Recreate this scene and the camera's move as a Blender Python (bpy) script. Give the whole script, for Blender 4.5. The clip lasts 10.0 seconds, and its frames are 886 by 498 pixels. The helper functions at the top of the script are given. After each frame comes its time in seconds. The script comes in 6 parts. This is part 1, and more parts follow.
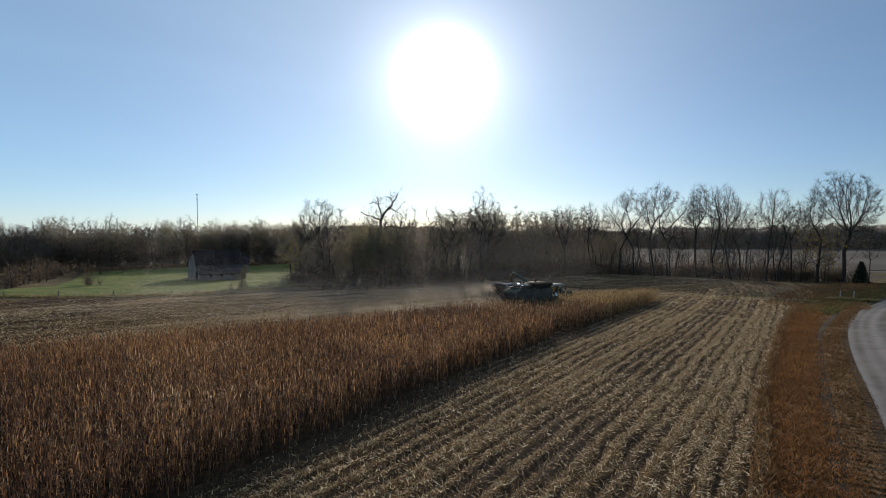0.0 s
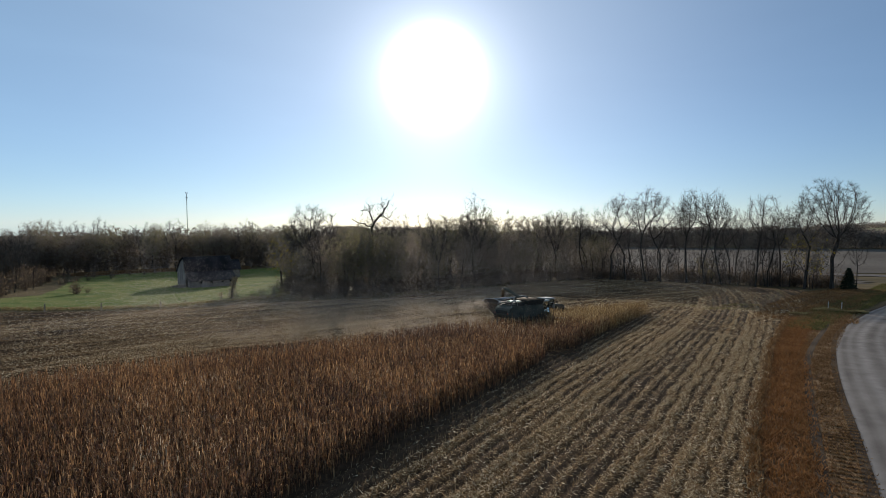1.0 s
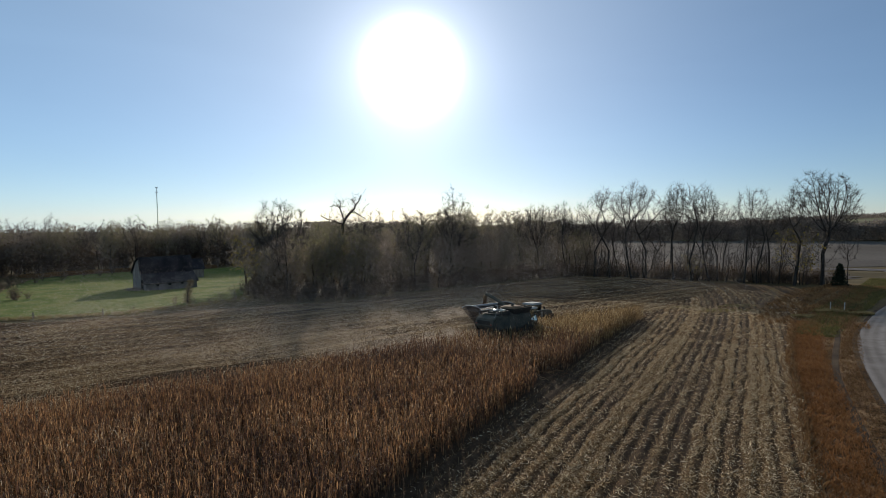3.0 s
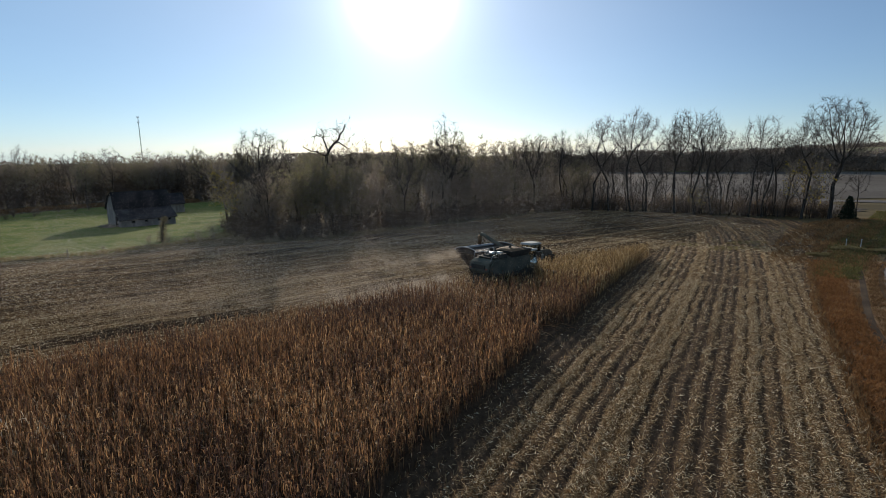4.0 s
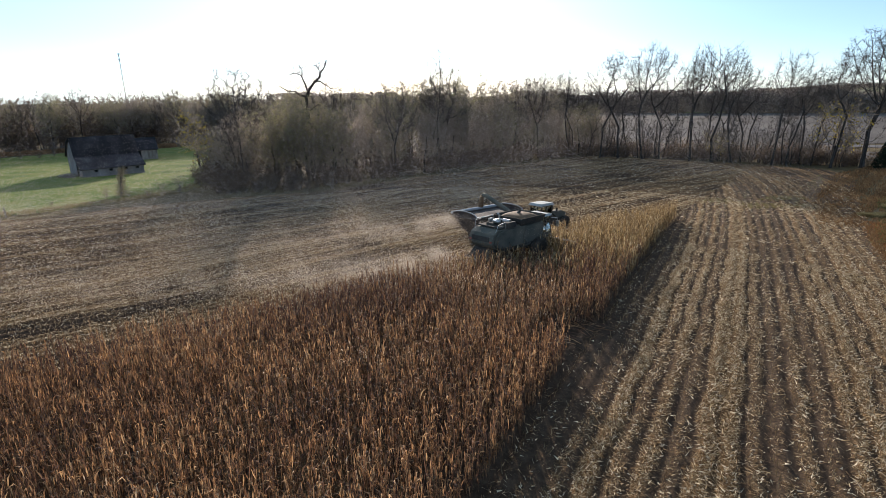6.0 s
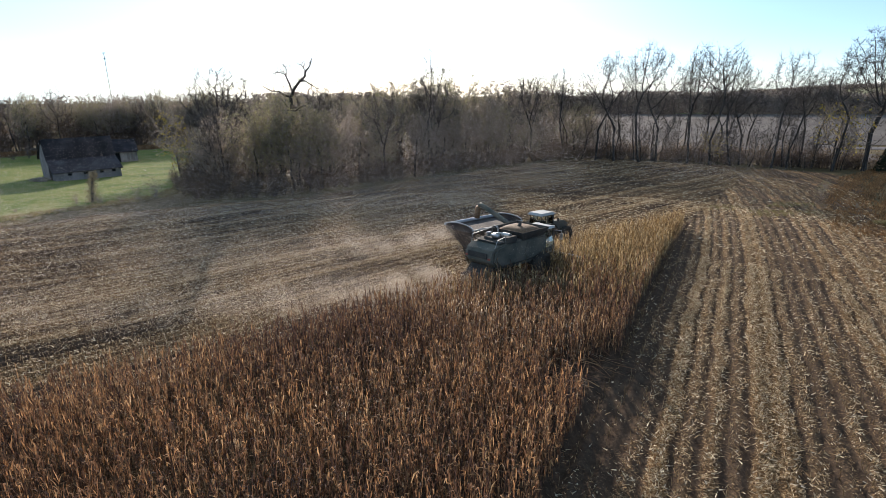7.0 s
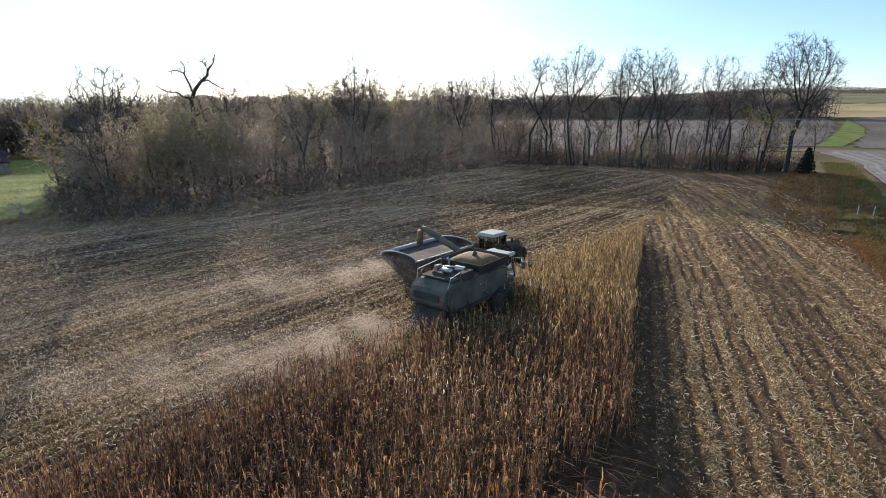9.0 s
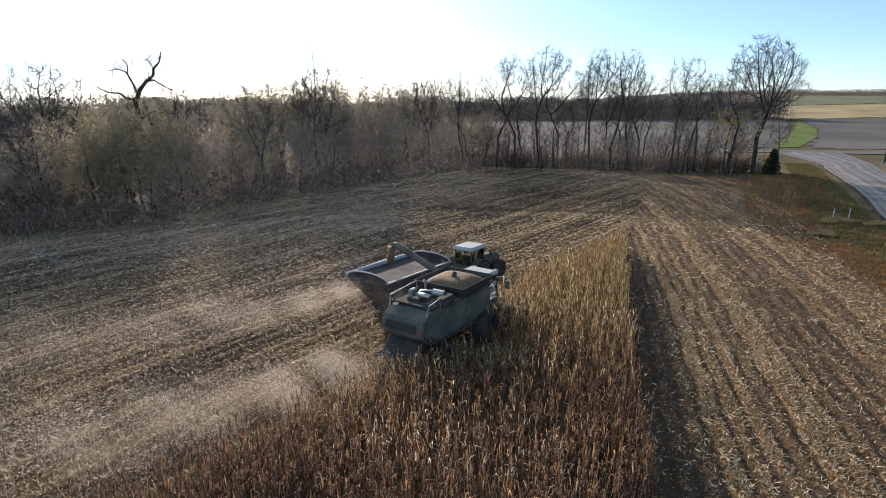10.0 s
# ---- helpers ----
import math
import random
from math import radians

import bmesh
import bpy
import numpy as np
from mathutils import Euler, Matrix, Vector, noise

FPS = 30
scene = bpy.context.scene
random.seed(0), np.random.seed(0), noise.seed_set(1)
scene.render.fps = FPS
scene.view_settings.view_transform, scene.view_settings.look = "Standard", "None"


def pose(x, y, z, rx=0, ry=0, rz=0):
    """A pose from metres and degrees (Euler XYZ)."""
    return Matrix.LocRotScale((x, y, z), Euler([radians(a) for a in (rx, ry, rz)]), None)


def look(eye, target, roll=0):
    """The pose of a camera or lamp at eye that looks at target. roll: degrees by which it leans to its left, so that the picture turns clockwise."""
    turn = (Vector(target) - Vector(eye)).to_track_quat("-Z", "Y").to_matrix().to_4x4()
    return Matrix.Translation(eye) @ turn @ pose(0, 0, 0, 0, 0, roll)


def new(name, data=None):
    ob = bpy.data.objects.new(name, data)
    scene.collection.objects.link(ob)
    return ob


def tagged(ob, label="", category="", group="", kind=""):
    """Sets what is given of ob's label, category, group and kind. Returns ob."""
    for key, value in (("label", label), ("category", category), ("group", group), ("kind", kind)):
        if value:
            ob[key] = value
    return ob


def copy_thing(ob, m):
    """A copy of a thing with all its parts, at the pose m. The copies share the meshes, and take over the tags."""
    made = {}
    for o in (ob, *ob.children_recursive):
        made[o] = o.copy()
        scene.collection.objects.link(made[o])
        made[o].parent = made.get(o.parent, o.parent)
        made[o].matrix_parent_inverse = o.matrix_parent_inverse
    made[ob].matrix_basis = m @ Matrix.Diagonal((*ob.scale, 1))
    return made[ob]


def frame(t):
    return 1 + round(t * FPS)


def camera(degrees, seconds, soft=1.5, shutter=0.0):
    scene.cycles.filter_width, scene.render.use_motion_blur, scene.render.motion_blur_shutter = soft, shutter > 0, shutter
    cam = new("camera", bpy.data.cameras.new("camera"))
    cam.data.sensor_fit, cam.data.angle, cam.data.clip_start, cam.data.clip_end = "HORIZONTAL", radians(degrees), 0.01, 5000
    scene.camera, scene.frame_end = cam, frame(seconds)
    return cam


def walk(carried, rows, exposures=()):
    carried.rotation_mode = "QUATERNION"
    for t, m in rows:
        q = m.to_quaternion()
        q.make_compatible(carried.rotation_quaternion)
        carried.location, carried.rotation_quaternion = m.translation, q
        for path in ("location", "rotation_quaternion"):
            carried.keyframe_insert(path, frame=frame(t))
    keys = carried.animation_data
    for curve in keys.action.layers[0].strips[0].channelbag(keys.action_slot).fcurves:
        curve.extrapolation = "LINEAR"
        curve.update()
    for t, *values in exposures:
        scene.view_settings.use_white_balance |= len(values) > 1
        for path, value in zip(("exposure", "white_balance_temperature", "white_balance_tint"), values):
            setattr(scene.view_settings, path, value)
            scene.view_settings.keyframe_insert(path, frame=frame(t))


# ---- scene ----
cam = camera(79.1, 10.0, 0.5)
METRES, EYE, TILT, LEAN, TURN = 40.0, 7.5, -2.5, 0.0, 0.0
ROWS = [
    (0.0, 0.0, 0.0, 0.0, -0.0, 0.0, -0.0),
    (0.5, -0.0002, 0.001, 0.0287, -0.55, -0.05, 0.03),
    (1.0, 0.0001, 0.0055, 0.0554, -0.89, -0.32, 0.11),
    (1.5, 0.0018, 0.0251, 0.0688, -1.24, -0.45, 0.23),
    (2.0, 0.0049, 0.0636, 0.0717, -1.61, -0.48, 0.34),
    (3.5, 0.0216, 0.2613, 0.0782, -3.75, -2.23, 0.7),
    (4.0, 0.0286, 0.3296, 0.0833, -3.96, -8.33, 0.71),
    (4.5, 0.0353, 0.3928, 0.0856, -4.09, -8.89, 0.72),
    (5.0, 0.0411, 0.4521, 0.0882, -4.24, -12.37, 0.72),
    (6.5, 0.0504, 0.6093, 0.0959, -4.63, -14.51, 0.63),
    (7.0, 0.052, 0.6583, 0.0968, -5.41, -14.41, 0.59),
    (7.5, 0.053, 0.7066, 0.0973, -7.47, -14.33, 0.59),
    (8.0, 0.0533, 0.7547, 0.0966, -9.49, -14.25, 0.6),
    (8.5, 0.0548, 0.8031, 0.0956, -11.58, -14.18, 0.61),
    (9.0, 0.0584, 0.8508, 0.0952, -13.37, -14.07, 0.66),
    (9.5, 0.0628, 0.8972, 0.0956, -15.19, -14.0, 0.71),
    (10.0, 0.0687, 0.9418, 0.096, -17.17, -13.92, 0.77),
]
walk(cam, [(t, pose(0, 0, EYE, TILT, LEAN, TURN) @ pose(METRES * x, METRES * y, METRES * z, 90 + pitch, roll, yaw)) for t, x, y, z, yaw, pitch, roll in ROWS],
     exposures=[(0.0, -0.27, 6230, 10), (3.3, -0.33, 6230, 10), (4.0, -0.24, 6220, 10), (4.5, -0.1, 6200, 10), (5.0, 0.1, 6150, 14), (6.5, 0.75, 6150, 14), (10.0, 0.76, 6100, 14)])

# ---- light ----
SUN_EL, SUN_AZ = radians(15.0), radians(0.0)      # azimuth from +y towards +x
sun_way = Vector((math.sin(SUN_AZ) * math.cos(SUN_EL), math.cos(SUN_AZ) * math.cos(SUN_EL), math.sin(SUN_EL)))
world = bpy.data.worlds.new("world")
scene.world = world
world.use_nodes = True
wn = world.node_tree
wn.nodes.clear()
sky = wn.nodes.new("ShaderNodeTexSky")
sky.sky_type, sky.sun_disc = "NISHITA", False
sky.sun_elevation, sky.sun_rotation = SUN_EL, SUN_AZ
sky.altitude, sky.air_density, sky.dust_density, sky.ozone_density = 1500, 0.85, 0.3, 2.5
sky_tint = wn.nodes.new("ShaderNodeMix")
sky_tint.data_type, sky_tint.blend_type = "RGBA", "MULTIPLY"
sky_tint.inputs[0].default_value = 1.0
sky_tint.inputs[7].default_value = (0.97, 1.0, 1.05, 1)
wn.links.new(sky.outputs[0], sky_tint.inputs[6])
sky_bg = wn.nodes.new("ShaderNodeBackground")
sky_bg.inputs["Strength"].default_value = 0.07
wn.links.new(sky_tint.outputs[2], sky_bg.inputs["Color"])
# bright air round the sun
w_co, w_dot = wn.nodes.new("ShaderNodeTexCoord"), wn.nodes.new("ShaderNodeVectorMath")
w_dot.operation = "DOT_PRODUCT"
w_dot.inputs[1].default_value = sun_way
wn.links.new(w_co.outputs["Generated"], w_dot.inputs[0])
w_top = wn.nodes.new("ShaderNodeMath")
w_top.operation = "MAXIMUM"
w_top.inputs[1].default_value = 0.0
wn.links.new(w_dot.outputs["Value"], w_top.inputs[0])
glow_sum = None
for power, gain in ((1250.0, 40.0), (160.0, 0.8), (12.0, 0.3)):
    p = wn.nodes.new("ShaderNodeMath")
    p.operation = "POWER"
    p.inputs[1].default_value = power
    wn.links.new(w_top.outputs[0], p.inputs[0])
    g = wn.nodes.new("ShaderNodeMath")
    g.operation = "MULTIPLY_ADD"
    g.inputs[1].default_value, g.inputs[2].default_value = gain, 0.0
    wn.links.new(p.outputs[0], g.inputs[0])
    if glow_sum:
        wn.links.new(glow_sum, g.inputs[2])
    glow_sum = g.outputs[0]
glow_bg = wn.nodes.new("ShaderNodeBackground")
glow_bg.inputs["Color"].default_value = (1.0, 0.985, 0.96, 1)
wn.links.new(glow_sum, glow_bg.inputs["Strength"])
# a veil of thin high cloud over the whole sky, streaked
veil_map, veil_noise = wn.nodes.new("ShaderNodeMapping"), wn.nodes.new("ShaderNodeTexNoise")
veil_map.inputs["Scale"].default_value = (2.0, 1.2, 9.0)
veil_map.inputs["Rotation"].default_value = (0.25, 0.15, 0.3)
veil_noise.inputs["Scale"].default_value, veil_noise.inputs["Detail"].default_value = 1.3, 5
veil_noise.inputs["Distortion"].default_value = 0.6
wn.links.new(w_co.outputs["Generated"], veil_map.inputs[0])
wn.links.new(veil_map.outputs[0], veil_noise.inputs["Vector"])
veil_amp = wn.nodes.new("ShaderNodeMath")
veil_amp.operation = "MULTIPLY_ADD"
veil_amp.inputs[1].default_value, veil_amp.inputs[2].default_value = 0.09, 0.345
wn.links.new(veil_noise.outputs[0], veil_amp.inputs[0])
# the veil thins out towards the west
w_axes = wn.nodes.new("ShaderNodeSeparateXYZ")
wn.links.new(w_co.outputs["Generated"], w_axes.inputs[0])
veil_side = wn.nodes.new("ShaderNodeMath")
veil_side.operation, veil_side.use_clamp = "MULTIPLY_ADD", True
veil_side.inputs[1].default_value, veil_side.inputs[2].default_value = -0.4, 0.74
wn.links.new(w_axes.outputs["X"], veil_side.inputs[0])
veil_thin = wn.nodes.new("ShaderNodeMath")
veil_thin.operation = "MULTIPLY"
wn.links.new(veil_amp.outputs[0], veil_thin.inputs[0])
wn.links.new(veil_side.outputs[0], veil_thin.inputs[1])
veil_bg = wn.nodes.new("ShaderNodeBackground")
veil_bg.inputs["Color"].default_value = (0.57, 0.82, 1.0, 1)
wn.links.new(veil_thin.outputs[0], veil_bg.inputs["Strength"])
veil_add = wn.nodes.new("ShaderNodeAddShader")
wn.links.new(sky_bg.outputs[0], veil_add.inputs[0])
wn.links.new(veil_bg.outputs[0], veil_add.inputs[1])
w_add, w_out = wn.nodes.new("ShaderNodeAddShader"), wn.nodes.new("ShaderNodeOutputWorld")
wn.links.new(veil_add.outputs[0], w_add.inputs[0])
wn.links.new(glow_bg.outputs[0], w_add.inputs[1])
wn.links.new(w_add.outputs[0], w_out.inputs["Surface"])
sun_data = bpy.data.lights.new("sun", "SUN")
sun_data.energy, sun_data.angle, sun_data.color = 5.2, radians(0.6), (1.0, 0.86, 0.68)
sun = new("sun", sun_data)
sun.matrix_world = look(sun_way * 400, (0, 0, 0))


# ---- materials ----
def material(name, stops, scale=3.0, fine=40.0, rough=0.85, bump=0.3, metal=0.0, island=0.0, thin=0.0, spread=0.5, tall=1.0, gain=1.5):
    """Colours mixed by coarse and fine noise; island: change from piece to piece; thin: share of light let through."""
    m = bpy.data.materials.new(name)
    m.use_nodes = True
    nt = m.node_tree
    N, L = nt.nodes, nt.links
    b = N["Principled BSDF"]
    b.inputs["Roughness"].default_value = rough
    b.inputs["Metallic"].default_value = metal
    b.inputs["Specular IOR Level"].default_value = 0.04 if rough > 0.82 else 0.12 if rough > 0.62 else 0.5
    co = N.new("ShaderNodeTexCoord")
    mp = N.new("ShaderNodeMapping")
    mp.inputs["Scale"].default_value = (1, 1, tall)
    L.new(co.outputs["Object"], mp.inputs[0])
    n1, n2 = N.new("ShaderNodeTexNoise"), N.new("ShaderNodeTexNoise")
    n1.inputs["Scale"].default_value, n1.inputs["Detail"].default_value = scale, 4
    n2.inputs["Scale"].default_value, n2.inputs["Detail"].default_value = fine, 3
    L.new(mp.outputs[0], n1.inputs["Vector"])
    L.new(mp.outputs[0], n2.inputs["Vector"])
    mix = N.new("ShaderNodeMath")
    mix.operation = "MULTIPLY_ADD"
    mix.inputs[1].default_value, mix.inputs[2].default_value = spread, 0.25 - 0.25 * (spread - 0.5)
    L.new(n2.outputs[0], mix.inputs[0])
    add = N.new("ShaderNodeMath")
    add.operation = "MULTIPLY_ADD"
    add.inputs[1].default_value = 0.9
    L.new(n1.outputs[0], add.inputs[0])
    L.new(mix.outputs[0], add.inputs[2])
    sub = N.new("ShaderNodeMath")
    sub.operation = "SUBTRACT"
    sub.inputs[1].default_value = 0.95
    L.new(add.outputs[0], sub.inputs[0])
    amp = N.new("ShaderNodeMath")
    amp.operation = "MULTIPLY_ADD"
    amp.inputs[1].default_value, amp.inputs[2].default_value = gain, 0.5
    L.new(sub.outputs[0], amp.inputs[0])
    fac = amp.outputs[0]
    if island:
        geo = N.new("ShaderNodeNewGeometry")
        isl = N.new("ShaderNodeMix")
        isl.data_type = "FLOAT"
        isl.inputs[0].default_value = island
        L.new(fac, isl.inputs[2])
        L.new(geo.outputs["Random Per Island"], isl.inputs[3])
        fac = isl.outputs[0]
    ramp = N.new("ShaderNodeValToRGB")
    els = ramp.color_ramp.elements
    for k, (p, c) in enumerate(stops):
        e = els[k] if k < 2 else els.new(p)
        e.position, e.color = p, (*c, 1)
    L.new(fac, ramp.inputs[0])
    L.new(ramp.outputs[0], b.inputs["Base Color"])
    if bump:
        bp = N.new("ShaderNodeBump")
        bp.inputs["Strength"].default_value, bp.inputs["Distance"].default_value = bump, 0.03
        L.new(n2.outputs[0], bp.inputs["Height"])
        L.new(bp.outputs[0], b.inputs["Normal"])
    if thin:
        tr = N.new("ShaderNodeBsdfTranslucent")
        L.new(ramp.outputs[0], tr.inputs["Color"])
        mx = N.new("ShaderNodeMixShader")
        mx.inputs[0].default_value = thin
        L.new(b.outputs[0], mx.inputs[1])
        L.new(tr.outputs[0], mx.inputs[2])
        L.new(mx.outputs[0], N["Material Output"].inputs["Surface"])
    return m


M_SOIL = material("soil", [(0.2, (0.035, 0.024, 0.017)), (0.55, (0.07, 0.048, 0.032)), (0.85, (0.12, 0.085, 0.055))], 0.4, 14, 0.95, 0.8)
M_GROUND = material("meadow", [(0.2, (0.06, 0.047, 0.025)), (0.5, (0.105, 0.08, 0.04)), (0.8, (0.17, 0.125, 0.065))], 0.06, 3, 0.95, 0.6)
M_LAWN = material("lawn", [(0.15, (0.035, 0.052, 0.014)), (0.45, (0.07, 0.108, 0.022)), (0.65, (0.105, 0.14, 0.03)), (0.9, (0.155, 0.16, 0.05))], 0.22, 2.6, 0.95, 1.0, spread=1.0, gain=1.8)
M_FAR_SOIL = material("tilled_far_soil", [(0.2, (0.078, 0.065, 0.054)), (0.5, (0.11, 0.094, 0.08)), (0.8, (0.152, 0.13, 0.11))], 0.02, 1.2, 0.95, 0.3)
M_FAR_STUBBLE = material("far_stubble", [(0.2, (0.24, 0.17, 0.08)), (0.5, (0.32, 0.24, 0.12)), (0.8, (0.4, 0.31, 0.17))], 0.03, 1.5, 0.95, 0.3)
M_FAR_GREEN = material("far_pasture", [(0.2, (0.1, 0.1, 0.05)), (0.5, (0.15, 0.145, 0.075)), (0.8, (0.21, 0.19, 0.11))], 0.02, 0.8, 0.95, 0.3)
M_RED = material("foxtail_soil", [(0.15, (0.055, 0.033, 0.02)), (0.5, (0.125, 0.065, 0.032)), (0.85, (0.24, 0.15, 0.08))], 0.7, 9, 0.95, 0.9, spread=0.8, gain=2.2)
M_ROAD = material("gravel", [(0.2, (0.1, 0.087, 0.078)), (0.5, (0.145, 0.127, 0.115)), (0.85, (0.195, 0.174, 0.16))], 0.35, 22, 0.9, 0.5)


def worn_road(name, base, pale):
    """The gravel again, with wheel tracks packed pale along the worn attribute."""
    m = base.copy()
    m.name = name
    N, L = m.node_tree.nodes, m.node_tree.links
    b = N["Principled BSDF"]
    was = b.inputs["Base Color"].links[0].from_socket
    at, fine, part_ = N.new("ShaderNodeAttribute"), N.new("ShaderNodeTexNoise"), N.new("ShaderNodeMath")
    at.attribute_name = "worn"
    fine.inputs["Scale"].default_value, fine.inputs["Detail"].default_value = 1.1, 6
    L.new(N["Texture Coordinate"].outputs["Object"], fine.inputs["Vector"])
    part_.operation = "MULTIPLY"
    L.new(at.outputs["Fac"], part_.inputs[0])
    L.new(fine.outputs[0], part_.inputs[1])
    mix = N.new("ShaderNodeMix")
    mix.data_type, mix.clamp_factor = "RGBA", True
    mix.inputs[7].default_value = (*pale, 1)
    L.new(part_.outputs[0], mix.inputs[0])
    L.new(was, mix.inputs[6])
    L.new(mix.outputs[2], b.inputs["Base Color"])
    return m


M_WORN_ROAD = worn_road("worn_gravel", M_ROAD, (0.255, 0.232, 0.215))
M_RESIDUE = material("corn_residue", [(0.05, (0.085, 0.052, 0.03)), (0.33, (0.245, 0.16, 0.085)), (0.64, (0.54, 0.4, 0.225)), (0.94, (0.96, 0.85, 0.63))], 0.25, 30, 0.75, 0.0, island=0.85, thin=0.5)
M_CORN = material("dry_corn", [(0.05, (0.052, 0.034, 0.03)), (0.35, (0.115, 0.063, 0.043)), (0.6, (0.232, 0.126, 0.064)), (0.82, (0.43, 0.265, 0.132)), (0.97, (0.94, 0.81, 0.6))], 0.11, 5, 0.72, 0.0, island=0.68, thin=0.36, spread=0.35, gain=2.6)
M_RUST_CORN = material("rust_corn", [(0.05, (0.075, 0.045, 0.031)), (0.35, (0.172, 0.09, 0.051)), (0.6, (0.35, 0.185, 0.084)), (0.82, (0.58, 0.355, 0.168)), (0.97, (0.97, 0.83, 0.6))], 0.11, 5, 0.72, 0.0, island=0.66, thin=0.4, spread=0.35, gain=2.6)
M_GOLD_CORN = material("golden_corn", [(0.05, (0.09, 0.056, 0.03)), (0.35, (0.21, 0.132, 0.06)), (0.65, (0.4, 0.27, 0.12)), (0.97, (0.84, 0.7, 0.44))], 0.16, 5, 0.7, 0.0, island=0.7, thin=0.42, spread=0.35)
M_BARK = material("bark", [(0.2, (0.03, 0.026, 0.022)), (0.5, (0.058, 0.05, 0.043)), (0.85, (0.105, 0.092, 0.082))], 2.0, 14, 0.95, 0.8, tall=0.3)
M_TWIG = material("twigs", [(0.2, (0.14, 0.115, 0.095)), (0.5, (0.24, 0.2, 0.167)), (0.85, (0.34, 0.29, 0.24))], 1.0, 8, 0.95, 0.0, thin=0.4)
M_STEM = material("brush_stems", [(0.2, (0.06, 0.046, 0.038)), (0.5, (0.115, 0.088, 0.072)), (0.85, (0.18, 0.14, 0.112))], 1.0, 8, 0.95, 0.0)
M_TWIG_DARK = material("dark_twigs", [(0.2, (0.05, 0.042, 0.036)), (0.5, (0.085, 0.072, 0.062)), (0.85, (0.14, 0.12, 0.1))], 1.0, 8, 0.95, 0.0)
M_BRUSH = material("brush_leaves", [(0.1, (0.08, 0.058, 0.038)), (0.5, (0.14, 0.104, 0.07)), (0.9, (0.22, 0.165, 0.105))], 0.3, 6, 0.85, 0.0, island=0.6, thin=0.7)
M_TAN_VINE = material("dry_vine_leaves", [(0.1, (0.17, 0.13, 0.075)), (0.5, (0.28, 0.22, 0.13)), (0.9, (0.4, 0.33, 0.2))], 0.3, 6, 0.85, 0.0, island=0.6, thin=0.45)
M_LEAF_OLIVE = material("olive_leaves", [(0.1, (0.14, 0.135, 0.07)), (0.5, (0.25, 0.235, 0.115)), (0.9, (0.36, 0.325, 0.17))], 0.3, 6, 0.7, 0.0, island=0.6, thin=0.7)
M_LEAF_BROWN = material("brown_leaves", [(0.1, (0.15, 0.126, 0.1)), (0.5, (0.255, 0.216, 0.172)), (0.9, (0.36, 0.305, 0.235))], 0.3, 6, 0.7, 0.0, island=0.6, thin=0.7)
M_LEAF_YELLOW = material("yellow_leaves", [(0.1, (0.2, 0.16, 0.03)), (0.5, (0.36, 0.27, 0.05)), (0.9, (0.5, 0.37, 0.09))], 0.3, 6, 0.7, 0.0, island=0.6, thin=0.4)
M_NEEDLE = material("needles", [(0.1, (0.01, 0.016, 0.01)), (0.5, (0.017, 0.027, 0.015)), (0.9, (0.03, 0.042, 0.024))], 0.6, 9, 0.8, 0.0, island=0.6)
M_GRASS_DRY = material("dry_grass", [(0.1, (0.1, 0.05, 0.022)), (0.5, (0.22, 0.1, 0.035)), (0.9, (0.36, 0.19, 0.08))], 0.4, 8, 0.8, 0.0, island=0.6, thin=0.35)
M_GRASS_TAN = material("tan_grass", [(0.1, (0.13, 0.1, 0.04)), (0.5, (0.25, 0.2, 0.09)), (0.9, (0.38, 0.31, 0.16))], 0.4, 8, 0.8, 0.0, island=0.6, thin=0.35)
M_GRASS_RUSSET = material("russet_grass", [(0.1, (0.085, 0.05, 0.024)), (0.5, (0.185, 0.105, 0.047)), (0.9, (0.31, 0.2, 0.1))], 0.4, 8, 0.8, 0.0, island=0.6, thin=0.35)
M_GRASS_GREEN = material("green_grass", [(0.1, (0.07, 0.055, 0.025)), (0.4, (0.1, 0.1, 0.035)), (0.6, (0.13, 0.125, 0.04)), (0.9, (0.24, 0.18, 0.09))], 0.3, 8, 0.8, 0.0, island=0.6, thin=0.35)


